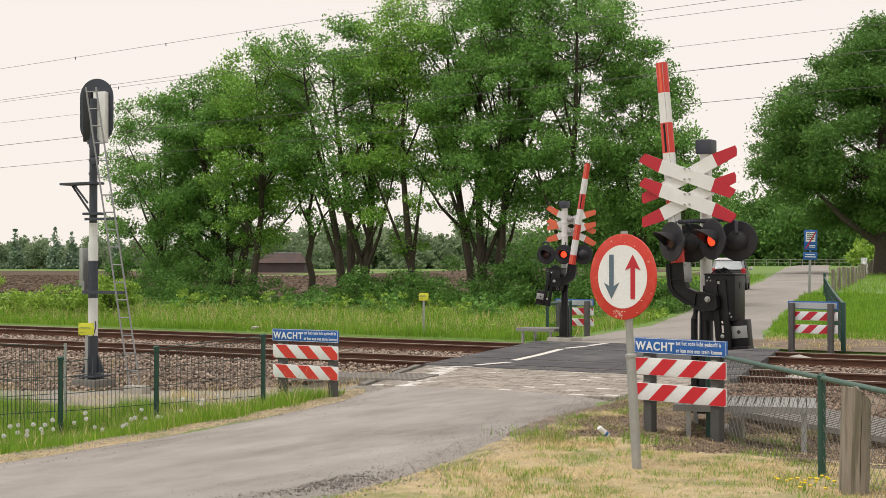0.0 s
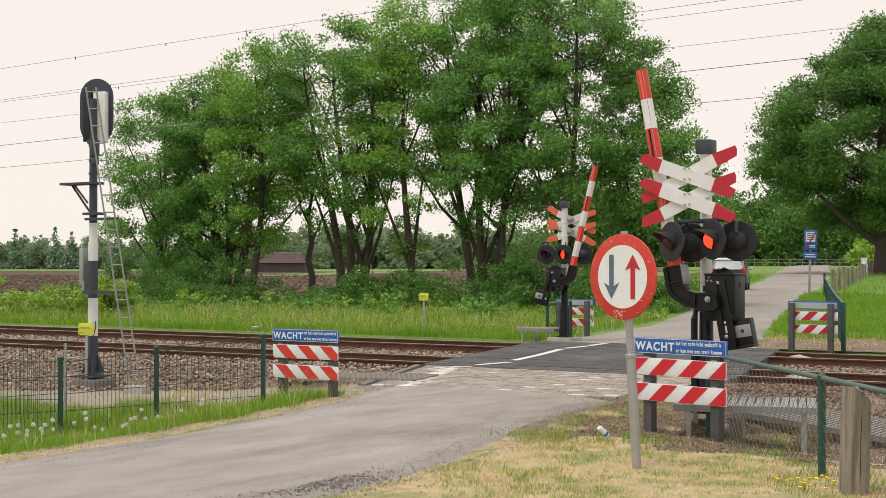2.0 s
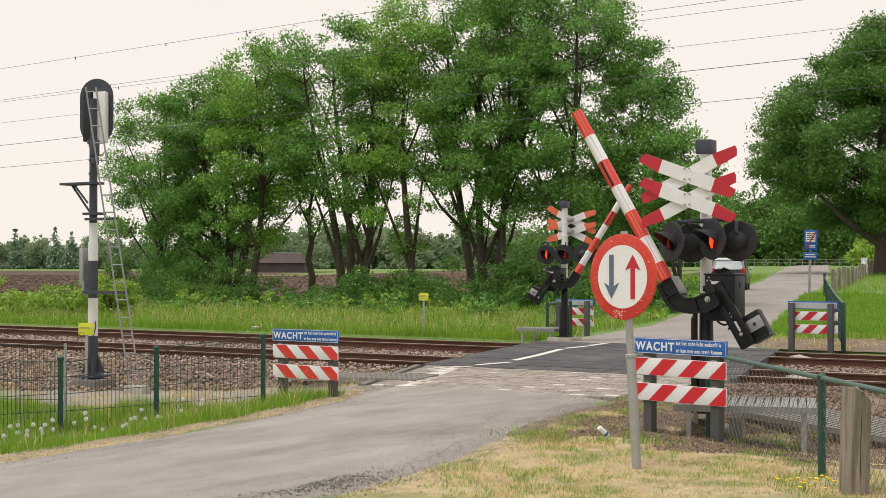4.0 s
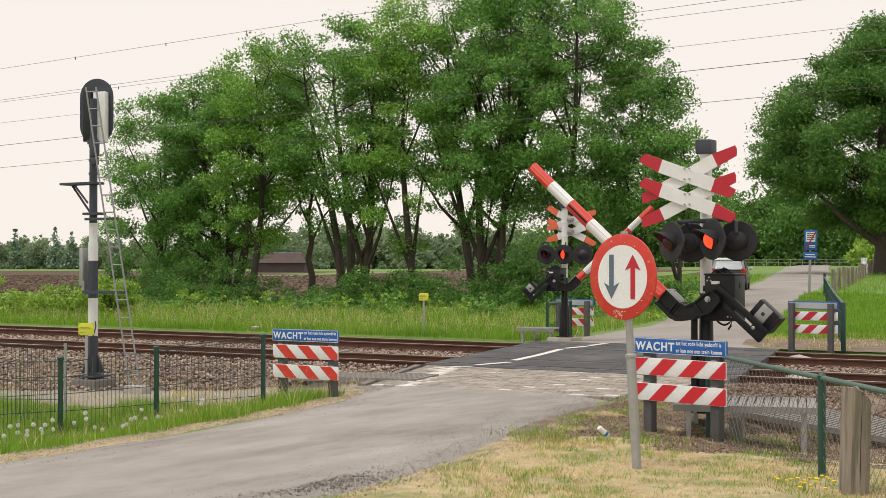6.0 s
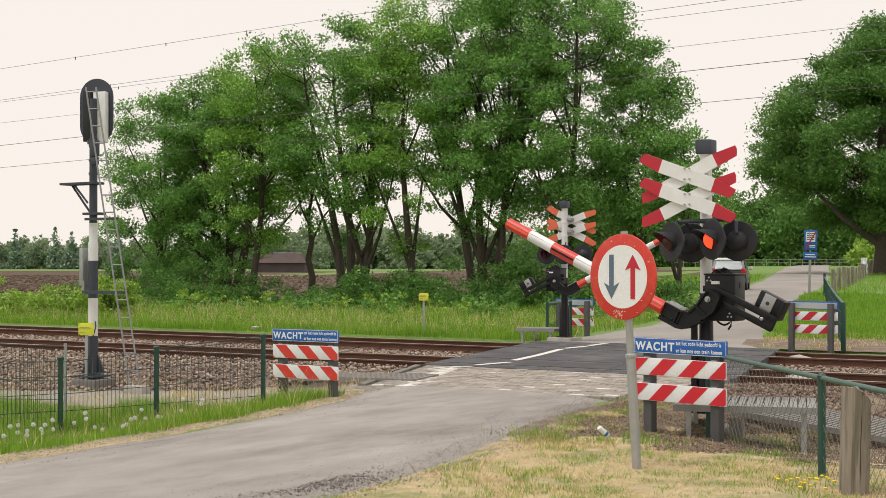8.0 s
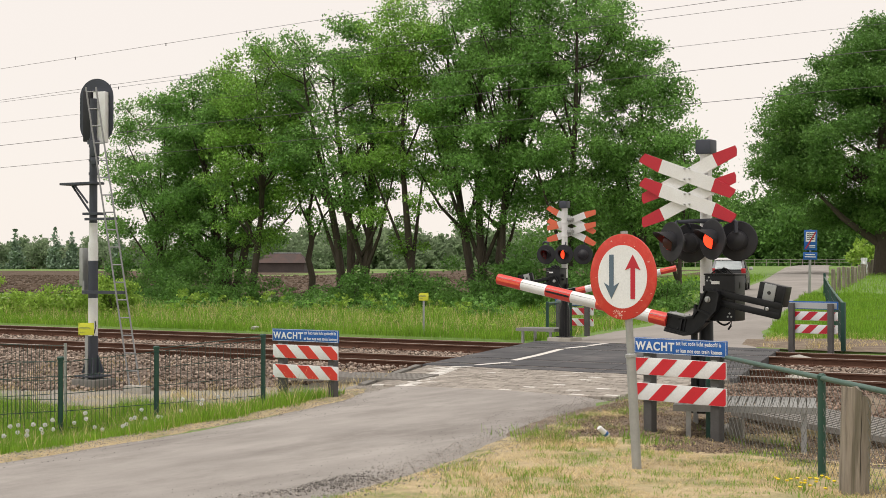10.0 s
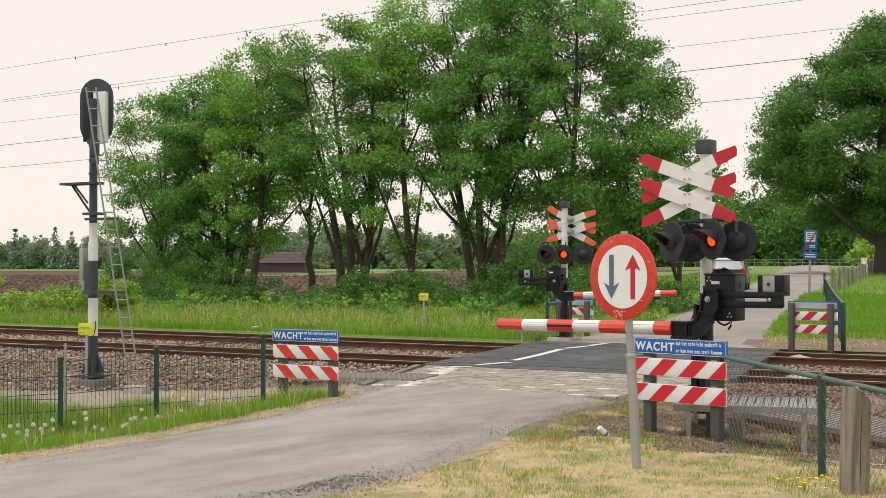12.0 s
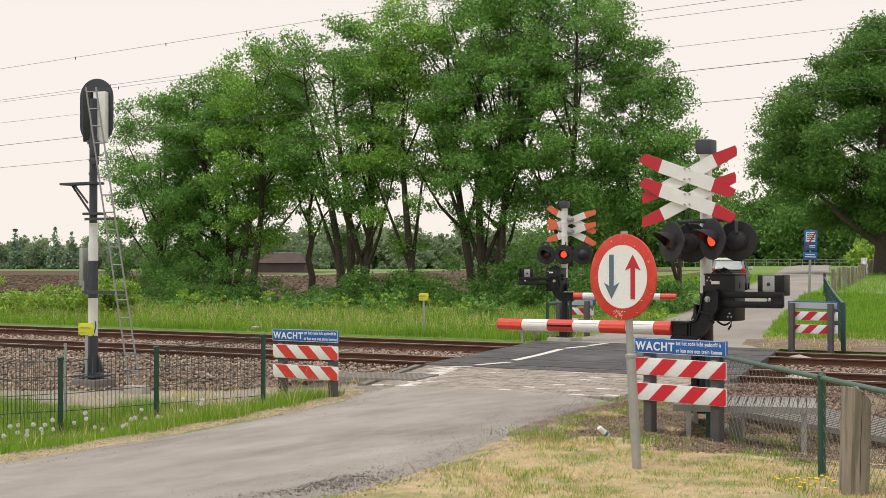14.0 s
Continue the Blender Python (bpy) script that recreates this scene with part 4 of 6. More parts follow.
wire([(-27.63, 23.35, 6.43), (-14.96, 23.35, 6.83)], 0.004)
wire([(-27.63, 23.35, 5.69), (-9.42, 23.35, 6.29)], 0.004)
wire([(-30.53, 25.8, 6.04), (-9.0, 25.8, 6.61)], 0.004)
wire([(-33.48, 28.3, 5.85), (-8.22, 28.3, 6.46)], 0.004)
wire([(-27.62, 23.35, 4.62), (-6.78, 23.35, 5.24)], 0.0058)
wire([(-33.48, 28.3, 4.57), (-8.22, 28.3, 5.26)], 0.0058)


# ---- fences ----
def mesh_panel(a, b, za, zb, parent, low=-0.16, pitch=0.05):
    """Welded wire panel between two points."""
    a, b = Vector(a), Vector(b)
    L = (b - a).length
    m = Mesh()
    k = int(L / pitch)
    d = (b - a).normalized()
    n = Vector((-d.y, d.x)) * 0.003
    for i in range(k + 1):
        t = i / k
        p = a.lerp(b, t)
        zt = za + (zb - za) * t
        w = d * 0.003
        m.add([(p.x - w.x - n.x, p.y - w.y - n.y, low), (p.x + w.x - n.x, p.y + w.y - n.y, low), (p.x + n.x, p.y + n.y, low),
               (p.x - w.x - n.x, p.y - w.y - n.y, zt), (p.x + w.x - n.x, p.y + w.y - n.y, zt), (p.x + n.x, p.y + n.y, zt)],
              [(0, 1, 4, 3), (1, 2, 5, 4), (2, 0, 3, 5)])
    for f in (0.02, 0.27, 0.52, 0.77, 0.99):
        m.tube([(a.x, a.y, low + (za - low) * f), (b.x, b.y, low + (zb - low) * f)], 0.0045, 6)
    part("mesh_panel", m, M_FENCEWIRE, parent, "dark green welded wire panel")


M_FENCEWIRE = material("fence_wire", (0.02, 0.05, 0.042), (0.03, 0.06, 0.05), 0.5, bump=0)
def left_fence():
    th = thing("wire_fence", pose(0, 0, 0), "low dark green wire mesh fence with round posts in grass", "fence")
    posts = [(-13.57, 12.4, 0.68), (-13.07, 13.52, 0.77), (-12.5, 14.91, 0.88)]
    for x, y, z in posts:
        p = part("post", Mesh().lathe([(0.032, -0.35), (0.032, z + 0.02)], 14, pose(x, y, 0)), M_GREEN, th, "green round fence post")
        part("cap", Mesh().lathe([(0.04, z + 0.0), (0.042, z + 0.03), (0.03, z + 0.045)], 14, pose(x, y, 0)), M_GREEN, p)
        for k in range(4):
            zz = -0.1 + (z + 0.06) * k / 3
            part("clip_band", Mesh().lathe([(0.036, zz), (0.036, zz + 0.02)], 14, pose(x, y, 0)), M_GREEN, p)
    for (x0, y0, z0), (x1, y1, z1) in zip(posts, posts[1:]):
        mesh_panel((x0, y0 - 0.035), (x1, y1 - 0.035), z0 - 0.02, z1 - 0.02, th)
    mesh_panel((-14.05, 11.35), (-13.57, 12.37), 0.66, 0.68, th)
    mesh_panel((-15.6, 12.5), (-14.4, 13.2), 0.83, 0.8, th)
    part("thin_post", Mesh().lathe([(0.02, -0.1), (0.02, 0.82)], 10, pose(-14.38, 13.22, 0)), M_GALV, th)
    part("bracing_wire", Mesh().tube([(-13.07, 13.5, 0.78), (-12.5, 14.9, 0.9)], 0.006, 6), M_FENCEWIRE, th)


left_fence()


def corner_fence():
    th = thing("wire_fence", pose(0, 0, 0), "short dark green mesh fence beside the far mast", "fence")
    for x, y in ((-17.75, 32.1), (-17.95, 33.7)):
        part("post", Mesh().lathe([(0.04, -0.3), (0.04, 0.87), (0.02, 0.89)], 12, pose(x, y, 0)), M_GREEN, th, "green fence post")
    part("top_rail", Mesh().tube([(-17.75, 32.1, 0.85), (-17.95, 33.7, 0.85)], 0.025, 8), M_GREEN_RAIL, th)
    mesh_panel((-17.75, 32.1), (-17.95, 33.7), 0.82, 0.82, th, pitch=0.12)


def right_fence():
    th = thing("chain_link_fence", pose(0, 0, 0), "chain-link fence with a dark green top rail", "fence")
    pts = [(-6.34, 15.12, 0.87), (-4.19, 12.48, 0.87), (-2.4, 10.28, 0.87), (-0.4, 7.8, 0.87)]
    for x, y, z in pts:
        p = part("post", Mesh().lathe([(0.035, -0.2), (0.035, z)], 14, pose(x, y, 0)), M_GREEN, th, "green fence post")
        part("cap", Mesh().lathe([(0.04, z - 0.02), (0.042, z + 0.01), (0.02, z + 0.03)], 14, pose(x, y, 0)), M_GREEN, p)
    part("top_rail", Mesh().tube([(x, y, z - 0.01) for x, y, z in pts], 0.024, 12), M_GREEN_RAIL, th, "green tube top rail")
    for (x0, y0, z0), (x1, y1, z1) in zip(pts, pts[1:]):
        a, b = Vector((x0, y0, -0.06)), Vector((x1, y1, -0.06))
        L, H = (b - a).length, z0 + 0.04
        d = (b - a) / L
        m = Mesh()
        s, k = 0.125, 0.9
        for sgn in (1, -1):
            for i in range(-int(H * k / s) - 1, int((L + H * k) / s) + 1):
                u0 = i * s
                lo, hi = sorted(((0 - u0) * sgn / k, (L - u0) * sgn / k))
                z_lo, z_hi = max(0.0, lo), min(H, hi)
                if z_hi - z_lo > 0.02:
                    m.tube([a + d * (u0 + sgn * k * z) + Vector((0, 0, z)) for z in (z_lo, z_hi)], 0.0022, 4, caps=False)
        part("chain_mesh", m, M_GALVWIRE, th, "grey chain-link wire")


M_GALVWIRE = material("dull_wire", (0.16, 0.17, 0.16), (0.1, 0.11, 0.105), 0.6, 0.2, bump=0)
M_GREEN_RAIL = material("faded_green_paint", (0.06, 0.12, 0.10), (0.09, 0.15, 0.125), 0.6, scale=5, fine=70, bump=0.1)
corner_fence()
right_fence()


def timber_half(x0, x1, top, slope, seed):
    """A split baulk with wavering sides and a splintered head."""
    rng = random.Random(seed)
    m = Mesh()
    rows, cols = 11, 5
    ring = [(x0 + (x1 - x0) * c / (cols - 1), -0.1) for c in range(cols)] + [(x0 + (x1 - x0) * c / (cols - 1), 0.1) for c in reversed(range(cols))]
    vs, fs = [], []
    for r in range(rows):
        for i, (x, y) in enumerate(ring):
            z = -0.2 + (top + 0.2) * r / (rows - 1)
            if r == rows - 1:
                z += slope * (x - x0) + rng.uniform(-0.03, 0.02)
            w = 0.008 * noise.noise(Vector((x * 9, y * 9, z * 2.5 + seed)))
            vs.append((x + w + rng.uniform(-0.002, 0.002), y + w, z))
    k = len(ring)
    for r in range(rows - 1):
        fs += [(r * k + i, r * k + (i + 1) % k, (r + 1) * k + (i + 1) % k, (r + 1) * k + i) for i in range(k)]
    t = (rows - 1) * k
    fs += [(t + c, t + c + 1, t + k - 2 - c, t + k - 1 - c) for c in range(cols - 1)]
    return m.add(vs, fs)


def timber_post():
    th = thing("timber_post", pose(-3.71, 11.72, 0, 0, 1.5, 30), "thick weathered split grey timber post at the fence", "post")
    part("shaft", timber_half(-0.06, 0.06, 0.86, -0.1, 3), M_WOODPOST, th)
    part("split_half", timber_half(0.064, 0.135, 0.83, -1.3, 8), M_WOODPOST, th)


timber_post()


# ---- walkways by the track ----
def slatted(name, at, length, depth, z, n, label, mat, legs=False, fill=0.84):
    th = thing(name, at, label, "walkway")
    fr = Mesh()
    for y in (0, depth):
        fr.box(length / 2, y, z - 0.03, length, 0.025, 0.07)
    for x in (0, length):
        fr.box(x, depth / 2, z - 0.03, 0.025, depth, 0.07)
    part("frame", fr, mat, th)
    for i in range(n):
        part("slat", Mesh().box(length * (i + 0.5) / n, depth / 2, z - 0.006, length / n * fill, depth - 0.03, 0.02), mat, th)
    if legs:
        for x in (0.15, length - 0.12):
            for y in (0.06, depth - 0.06):
                part("leg", Mesh().box(x, y, (z - 0.06) / 2 - 0.15, 0.055, 0.055, z + 0.24), M_GALV, th)
    return th


M_GRATE = material("grey_grating", (0.30, 0.30, 0.285), (0.23, 0.23, 0.22), 0.7, 0.2, scale=5, fine=60, bump=0.2)
M_RIB = material("ribbed_plank", (0.25, 0.235, 0.215), (0.18, 0.168, 0.15), 0.85, scale=5, fine=60, bump=0.3)
slatted("service_platform", pose(-6.65, 14.89, 0, 0, 0, 19), 1.5, 1.2, 0.3, 16, "grey steel grating platform on short legs beside the mast", M_GRATE, True)
slatted("service_platform", pose(-17.6, 30.3, 0, 0, 0, 2), 1.0, 0.75, 0.3, 18, "small grey platform on legs beside the far mast", M_GRATE, True)
slatted("track_walkway", pose(-6.8, 16.95, 0, 0, 6.4, 0), 3.2, 1.5, 0.06, 52, "ribbed grey-brown plank walkway along the track", M_RIB, fill=0.6)
slatted("track_walkway", pose(-15.0, 18.3, 0, 0, 0, 14), 2.3, 1.1, 0.05, 30, "ribbed grey plank walkway leading to the crossing", M_RIB, fill=0.6)


tagged(part("cable_block", Mesh().box(0, 0, 0.02, 0.16, 0.16, 0.36, bevel=0.012), M_CONCRETE, at=pose(-6.35, 15.95, -0.12, 0, 0, 12)), "small pale concrete cable block beneath the platform", "concrete block")


def deflector(at):
    m = Mesh().prism([(0, 0), (0.55, -0.12), (0.55, -0.14), (0, -0.03)], -0.28, 0.28)
    tagged(part("deflector_plate", m, M_CONCRETE, at=at), "pale sloping plate at the deck end between the rails", "plate", "deflector plates")


deflector(pose(-8.35, 23.35, 0.02))
deflector(pose(-10.05, 28.3, 0.02))


# ---- parked car ----
def car():
    th = thing("car", pose(-28.35, 70.4, 0.47, 0, 0, 19), "dark grey hatchback with a silver roof seen from behind", "car")
    W = 0.88
    body = [(-2.1, 0.35), (-2.15, 0.75), (-2.05, 1.0), (1.0, 1.0), (1.9, 0.85), (2.1, 0.6), (2.1, 0.35)]
    cab = [(-2.0, 1.0), (-1.55, 1.52), (-0.6, 1.6), (0.35, 1.52), (1.1, 1.0)]
    r = pose(0, 0, 0, 0, 0, 90)
    part("body", Mesh().prism(body, -W, W, at=r), M_CARBODY, th, "dark grey painted body")
    m = Mesh()
    k = len(cab)
    vs = [(x, -W + (0.05 if z < 1.2 else 0.17), z) for x, z in cab] + [(x, W - (0.05 if z < 1.2 else 0.17), z) for x, z in cab]
    m.add(vs, [tuple(range(k)), tuple(range(2 * k - 1, k - 1, -1))] + [(i, i + k, (i + 1) % k + k, (i + 1) % k) for i in range(k)], at=r)
    part("cabin", m, M_CARBODY, th)
    part("roof", Mesh().prism([(-1.62, 1.5), (-0.6, 1.63), (0.35, 1.55), (0.35, 1.5)], -0.7, 0.7, at=r), M_CARSILVER, th, "silver roof")
    part("rear_window", Mesh().add([(-0.68, -2.02, 1.05), (0.68, -2.02, 1.05), (0.6, -1.66, 1.46), (-0.6, -1.66, 1.46)], [(0, 1, 2, 3)]), M_CARGLASS, th, "rear window with its reflection coloured in pale")
    for s in (-1, 1):
        part("side_window", Mesh().add([(s * 0.86, -1.5, 1.06), (s * 0.86, 0.8, 1.06), (s * 0.73, 0.25, 1.47), (s * 0.73, -1.35, 1.47)], [(0, 1, 2, 3)]), M_INK, th)
        part("tail_light", Mesh().box(s * 0.74, -2.1, 0.98, 0.22, 0.12, 0.26, bevel=0.03), M_TAIL, th, "red tail light")
        part("mirror", Mesh().box(s * 1.0, 0.75, 1.1, 0.2, 0.12, 0.16, bevel=0.04), M_CARSILVER, th)
        for y in (-1.35, 1.3):
            w = part("wheel", Mesh().lathe([(0.2, -0.1), (0.33, -0.1), (0.34, 0.0), (0.33, 0.1), (0.2, 0.1)], 24, pose(s * 0.8, y, 0.34, 0, 90, 0)), M_INK, th, "black tyre")
            part("rim", Mesh().lathe([(0.2, -0.08), (0.2, 0.08)], 20, pose(s * 0.8, y, 0.34, 0, 90, 0)), M_GALV, w)
    part("tailgate", Mesh().box(0, -2.14, 0.78, 1.3, 0.05, 0.4, bevel=0.02), M_CARBODY, th)
    part("bumper", Mesh().box(0, -2.16, 0.5, 1.7, 0.12, 0.24, bevel=0.04), M_DARKGREY, th)


M_CARBODY = material("car_paint_dark", (0.035, 0.037, 0.04), (0.045, 0.047, 0.05), 0.25, 0.3, bump=0)
M_CARSILVER = material("car_paint_silver", (0.62, 0.62, 0.62), (0.55, 0.55, 0.55), 0.3, 0.3, bump=0)
# Rear glass: base colour is paled to stand for its reflection.
M_CARGLASS = material("car_glass_reflection", (0.22, 0.25, 0.26), (0.28, 0.31, 0.32), 0.12, 0.0, bump=0)
M_TAIL = material("tail_light_red", (0.45, 0.02, 0.03), None, 0.25, bump=0)
car()


# ---- fence along the far lane ----
LANE_A, LANE_B = Vector((-22.5, 68.8, 0)), Vector((-44.7, 149.8, 0))


def lane_fence():
    th = thing("post_fence", pose(0, 0, 0), "weathered round wooden posts with wire along the lane", "fence")
    a, b = LANE_A, LANE_B
    rng = random.Random(9)
    pts = []
    for k in range(14):
        t = (k / 13) ** 1.1
        p = a.lerp(b, t)
        h = 1.05 + rng.uniform(-0.08, 0.1)
        p.z = float(terrain(p.x, p.y))
        pts.append(p + Vector((0, 0, h - 0.15)))
        part("post", Mesh().lathe([(0.11, -0.1), (0.1, h), (0.07, h + 0.04)], 10, pose(p.x, p.y, p.z, rng.uniform(-2, 2), rng.uniform(-2, 2), 0)), M_WOODPOST, th)
    for dz in (0, -0.4):
        part("wire", Mesh().tube([p + Vector((0, 0, dz)) for p in pts], 0.012, 4), M_GALVWIRE, th)
    th = thing("green_fence", pose(0, 0, 0), "dark green mesh fence beside the lane corner", "fence")
    a, b = (-9.93, 31.0), (-20.9, 62.7)
    for k in range(4):
        p, q = Vector(a).lerp(Vector(b), k / 4), Vector(a).lerp(Vector(b), (k + 1) / 4)
        za, zb = 0.98 + 0.25 * (k / 4) ** 2, 0.98 + 0.25 * ((k + 1) / 4) ** 2
        mesh_panel((p.x, p.y), (q.x, q.y), za, zb, th, pitch=0.25)
        part("post", Mesh().box(p.x, p.y, za / 2, 0.09, 0.09, za + 0.06, bevel=0.01), M_GREEN, th)
        part("top_rail", Mesh().tube([(p.x, p.y, za), (q.x, q.y, zb)], 0.03, 8), M_GREEN_RAIL, th)
    part("post", Mesh().box(b[0], b[1], 0.7, 0.1, 0.1, 1.4, bevel=0.01), M_GREEN, th)
    m = Mesh()
    k = 9
    vs = [(0.5 * (i / k - 0.5) + 0.08 * noise.noise(Vector((i * 0.9, j * 0.9, 1))), 0.22 * noise.noise(Vector((i * 0.8, j * 0.8, 4))), 1.3 * j / k + 0.05 * noise.noise(Vector((i, j, 7)))) for j in range(k + 1) for i in range(k + 1)]
    m.add(vs, [(j * (k + 1) + i, j * (k + 1) + i + 1, (j + 1) * (k + 1) + i + 1, (j + 1) * (k + 1) + i) for j in range(k) for i in range(k)])
    sh = part("plastic_sheet", m, M_SIGNWHITE, at=pose(LANE_B.x * 0.6 + LANE_A.x * 0.4, LANE_B.y * 0.6 + LANE_A.y * 0.4 - 0.3, 0.95, 0, 0, 15))
    tagged(sh, "torn white plastic sheet caught on the post fence", "plastic sheet")
    th = thing("paddock_fence", pose(0, 0, 0), "pale wooden paddock fence before the woods", "fence")
    a, b = Vector((-104, 232, 0)), Vector((-58, 250, 0))
    for k in range(26):
        p = a.lerp(b, k / 25)
        part("post", Mesh().box(p.x, p.y, 1.7, 0.1, 0.1, 1.4), M_PALEWOOD, th)
    for z in (1.9, 2.35):
        part("rail_board", Mesh().tube([a + Vector((0, -0.1, z)), b + Vector((0, -0.1, z))], 0.03, 4), M_PALEWOOD, th)


M_PALEWOOD = material("pale_wood", (0.34, 0.32, 0.28), (0.25, 0.235, 0.2), 0.9, bump=0.2)
lane_fence()


# ---- houses across the field ----
def farmhouse(at, w, d, h, roof, label, wall_mat, roof_mat, barn=False):
    th = thing("barn" if barn else "farmhouse", at, label, "house", "houses across the field")
    part("wall", Mesh().box(0, 0, h / 2, w, d, h), wall_mat, th)
    part("roof", Mesh().add([(-w / 2 - 0.4, -d / 2 - 0.5, h - 0.2), (w / 2 + 0.4, -d / 2 - 0.5, h - 0.2), (w / 2 + 0.4, d / 2 + 0.5, h - 0.2), (-w / 2 - 0.4, d / 2 + 0.5, h - 0.2),
                             (-w / 2 + 1.2, 0, h + roof), (w / 2 - 1.2, 0, h + roof)], [(0, 1, 5, 4), (2, 3, 4, 5), (1, 2, 5), (3, 0, 4), (0, 3, 2, 1)]), roof_mat, th, smooth=False)
    if barn:
        part("ridge", Mesh().box(0, 0, h + roof + 0.03, w - 2.0, 0.5, 0.16), M_SIGNGREY, th, "pale ridge strip")
        return
    part("chimney", Mesh().box(w * 0.2, 0, h + roof + 0.1, 0.8, 0.8, 1.4), wall_mat, th)
    for k in range(3):
        wd = part("window", Mesh().box(-w * 0.3 + k * w * 0.3, -d / 2 - 0.02, h * 0.55, 1.4, 0.1, 1.2), M_SIGNWHITE, th)
        part("pane", Mesh().box(-w * 0.3 + k * w * 0.3, -d / 2 - 0.08, h * 0.55, 1.2, 0.04, 1.0), M_INK, wd)
    part("skylight", Mesh().box(0, 0, 0, 1.6, 1.0, 0.1, at=pose(w * 0.25, -d * 0.3, h + roof * 0.42, 38, 0, 0)), M_SIGNWHITE, th)


M_BRICKFAR = material("dark_brick", (0.2, 0.12, 0.09), (0.26, 0.16, 0.12), 0.9, scale=2, fine=10)
M_ROOF = material("dark_roof_tile", (0.07, 0.06, 0.06), (0.11, 0.09, 0.085), 0.95, scale=1, fine=6)
M_SHEDROOF = material("rusty_sheet_roof", (0.05, 0.045, 0.045), (0.10, 0.06, 0.05), 0.95, scale=0.6, fine=4)
farmhouse(pose(-334, 302, 0, 0, 0, 35), 13, 10, 2.3, 3.2, "low dark-roofed farmhouse among trees", M_BRICKFAR, M_ROOF)
farmhouse(pose(-316, 314, 0, 0, 0, 30), 12, 9, 2.4, 3.6, "dark-roofed farmhouse with skylights", M_BRICKFAR, M_ROOF)
farmhouse(pose(-172, 211, 0, 0, 0, 30), 8.5, 7, 2.0, 1.6, "long low shed with a rusty sheet roof", M_ROOF, M_SHEDROOF, True)


# ---- small litter and flowers ----
def drink_can():
    th = thing("drink_can", pose(-7.08, 14.03, 0.035, 0, 0, 25), "crushed white and blue drink can lying on the verge", "can")
    part("body", Mesh().lathe([(0.024, -0.075), (0.03, -0.065), (0.031, -0.01), (0.027, 0.02), (0.03, 0.06), (0.024, 0.072)], 18, pose(0, 0, 0.03, 0, -50, 33)), M_SIGNWHITE, th)
    part("blue_band", Mesh().lathe([(0.0315, -0.05), (0.0322, -0.02)], 18, pose(0, 0, 0.03, 0, -50, 33)), M_BLUE, th)


drink_can()
tagged(part("marker_stone", Mesh().lathe([(0.05, -0.1), (0.05, 0.16), (0.13, 0.17), (0.13, 0.23), (0.04, 0.26)], 12, pose(-26.6, 31.4, -0.16)), M_CONCRETE), "small pale marker stone in the grass", "marker")


# ---- trees, hedges, grass ----
def crown_points(rng, clumps, per, spread):
    """Leaf centres gathered in shells round clump centres."""
    out = []
    for c, r in clumps:
        k = max(16, int(per * r * r))
        d = rng.normal(size=(k, 3))
        d /= np.linalg.norm(d, axis=1)[:, None]
        rad = r * rng.uniform(0.35, 1.0, k) ** 0.6 * (1 + spread * rng.normal(size=k))
        out.append(np.array(c) + d * rad[:, None] * np.array([1, 1, 0.62]))
    return np.concatenate(out)


def tree(at, height, low, rx, ry, seed, label, leaf_mat, trunk_r, lean=0.0, leaf=0.062, per=860, nclump=70, fork=0, name="tree", top=0.55, cr=(0.28, 0.86), thin=0.0):
    """Trunk with limbs, and a crown of clumps in an uneven egg."""
    rng = np.random.default_rng(seed)
    th = thing(name, at, label, "tree", "trees behind the track" if name == "tree" else "")
    m = Mesh()
    mid = low + (height - low) * 0.45
    trunks = [(0.0, lean)] + ([(0.5, lean + 0.18)] if fork else []) + ([(-0.4, lean - 0.12)] if fork and seed % 2 else [])
    limb_ends = []
    for bx, ln in trunks:
        pts, rad = [], []
        for i in range(9):
            t = i / 8
            z = t * height * 0.86
            pts.append((bx + ln * z + 0.2 * math.sin(t * 5 + seed), 0.25 * math.sin(t * 4 + seed * 2), z))
            rad.append(trunk_r * (1.25 - 0.25 * min(1, t * 8)) * (1 - 0.88 * t))
        m.tube(pts, rad, 10)
        for k in range(13):
            i = rng.integers(1, 8)
            p = Vector(pts[i])
            a = rng.uniform(0, 6.28)
            q = p + Vector((math.cos(a) * rx * rng.uniform(0.45, 0.85), math.sin(a) * ry * rng.uniform(0.4, 0.8), (height - p.z) * rng.uniform(0.2, 0.55)))
            w = p.lerp(q, 0.5) + Vector((0, 0, -0.3 + rng.uniform(-0.3, 0.4)))
            m.tube([p, w, q], [rad[i] * 0.55, rad[i] * 0.36, 0.025], 6)
            limb_ends.append(q)
    part("trunk", m, M_BARK, th, "dark furrowed trunk with limbs")
    clumps = []
    for k in range(nclump):
        u = rng.normal(size=3)
        u /= np.linalg.norm(u)
        f = rng.uniform(0.25, 1.0) ** 0.5
        z = mid + u[2] * f * ((height - mid) if u[2] > 0 else (mid - low))
        if z < low + 0.75 * (mid - low) and rng.random() < thin:
            continue
        taper = 1 - top * max(0, (z - mid) / (height - mid)) ** 2
        clumps.append(((lean * z + u[0] * f * rx * taper, u[1] * f * ry * taper, z), rng.uniform(*cr)))
    clumps += [(tuple(q), rng.uniform(0.45, 0.9) * cr[1] / 0.86) for q in limb_ends]
    pts = crown_points(rng, clumps, per, 0.26)
    v, q = leaf_quads(pts, leaf, rng, 0.9)
    part("crown", fast_mesh("crown", v, q, leaf_mat), leaf_mat, th, "uneven crown of fresh green leaves")
    return th


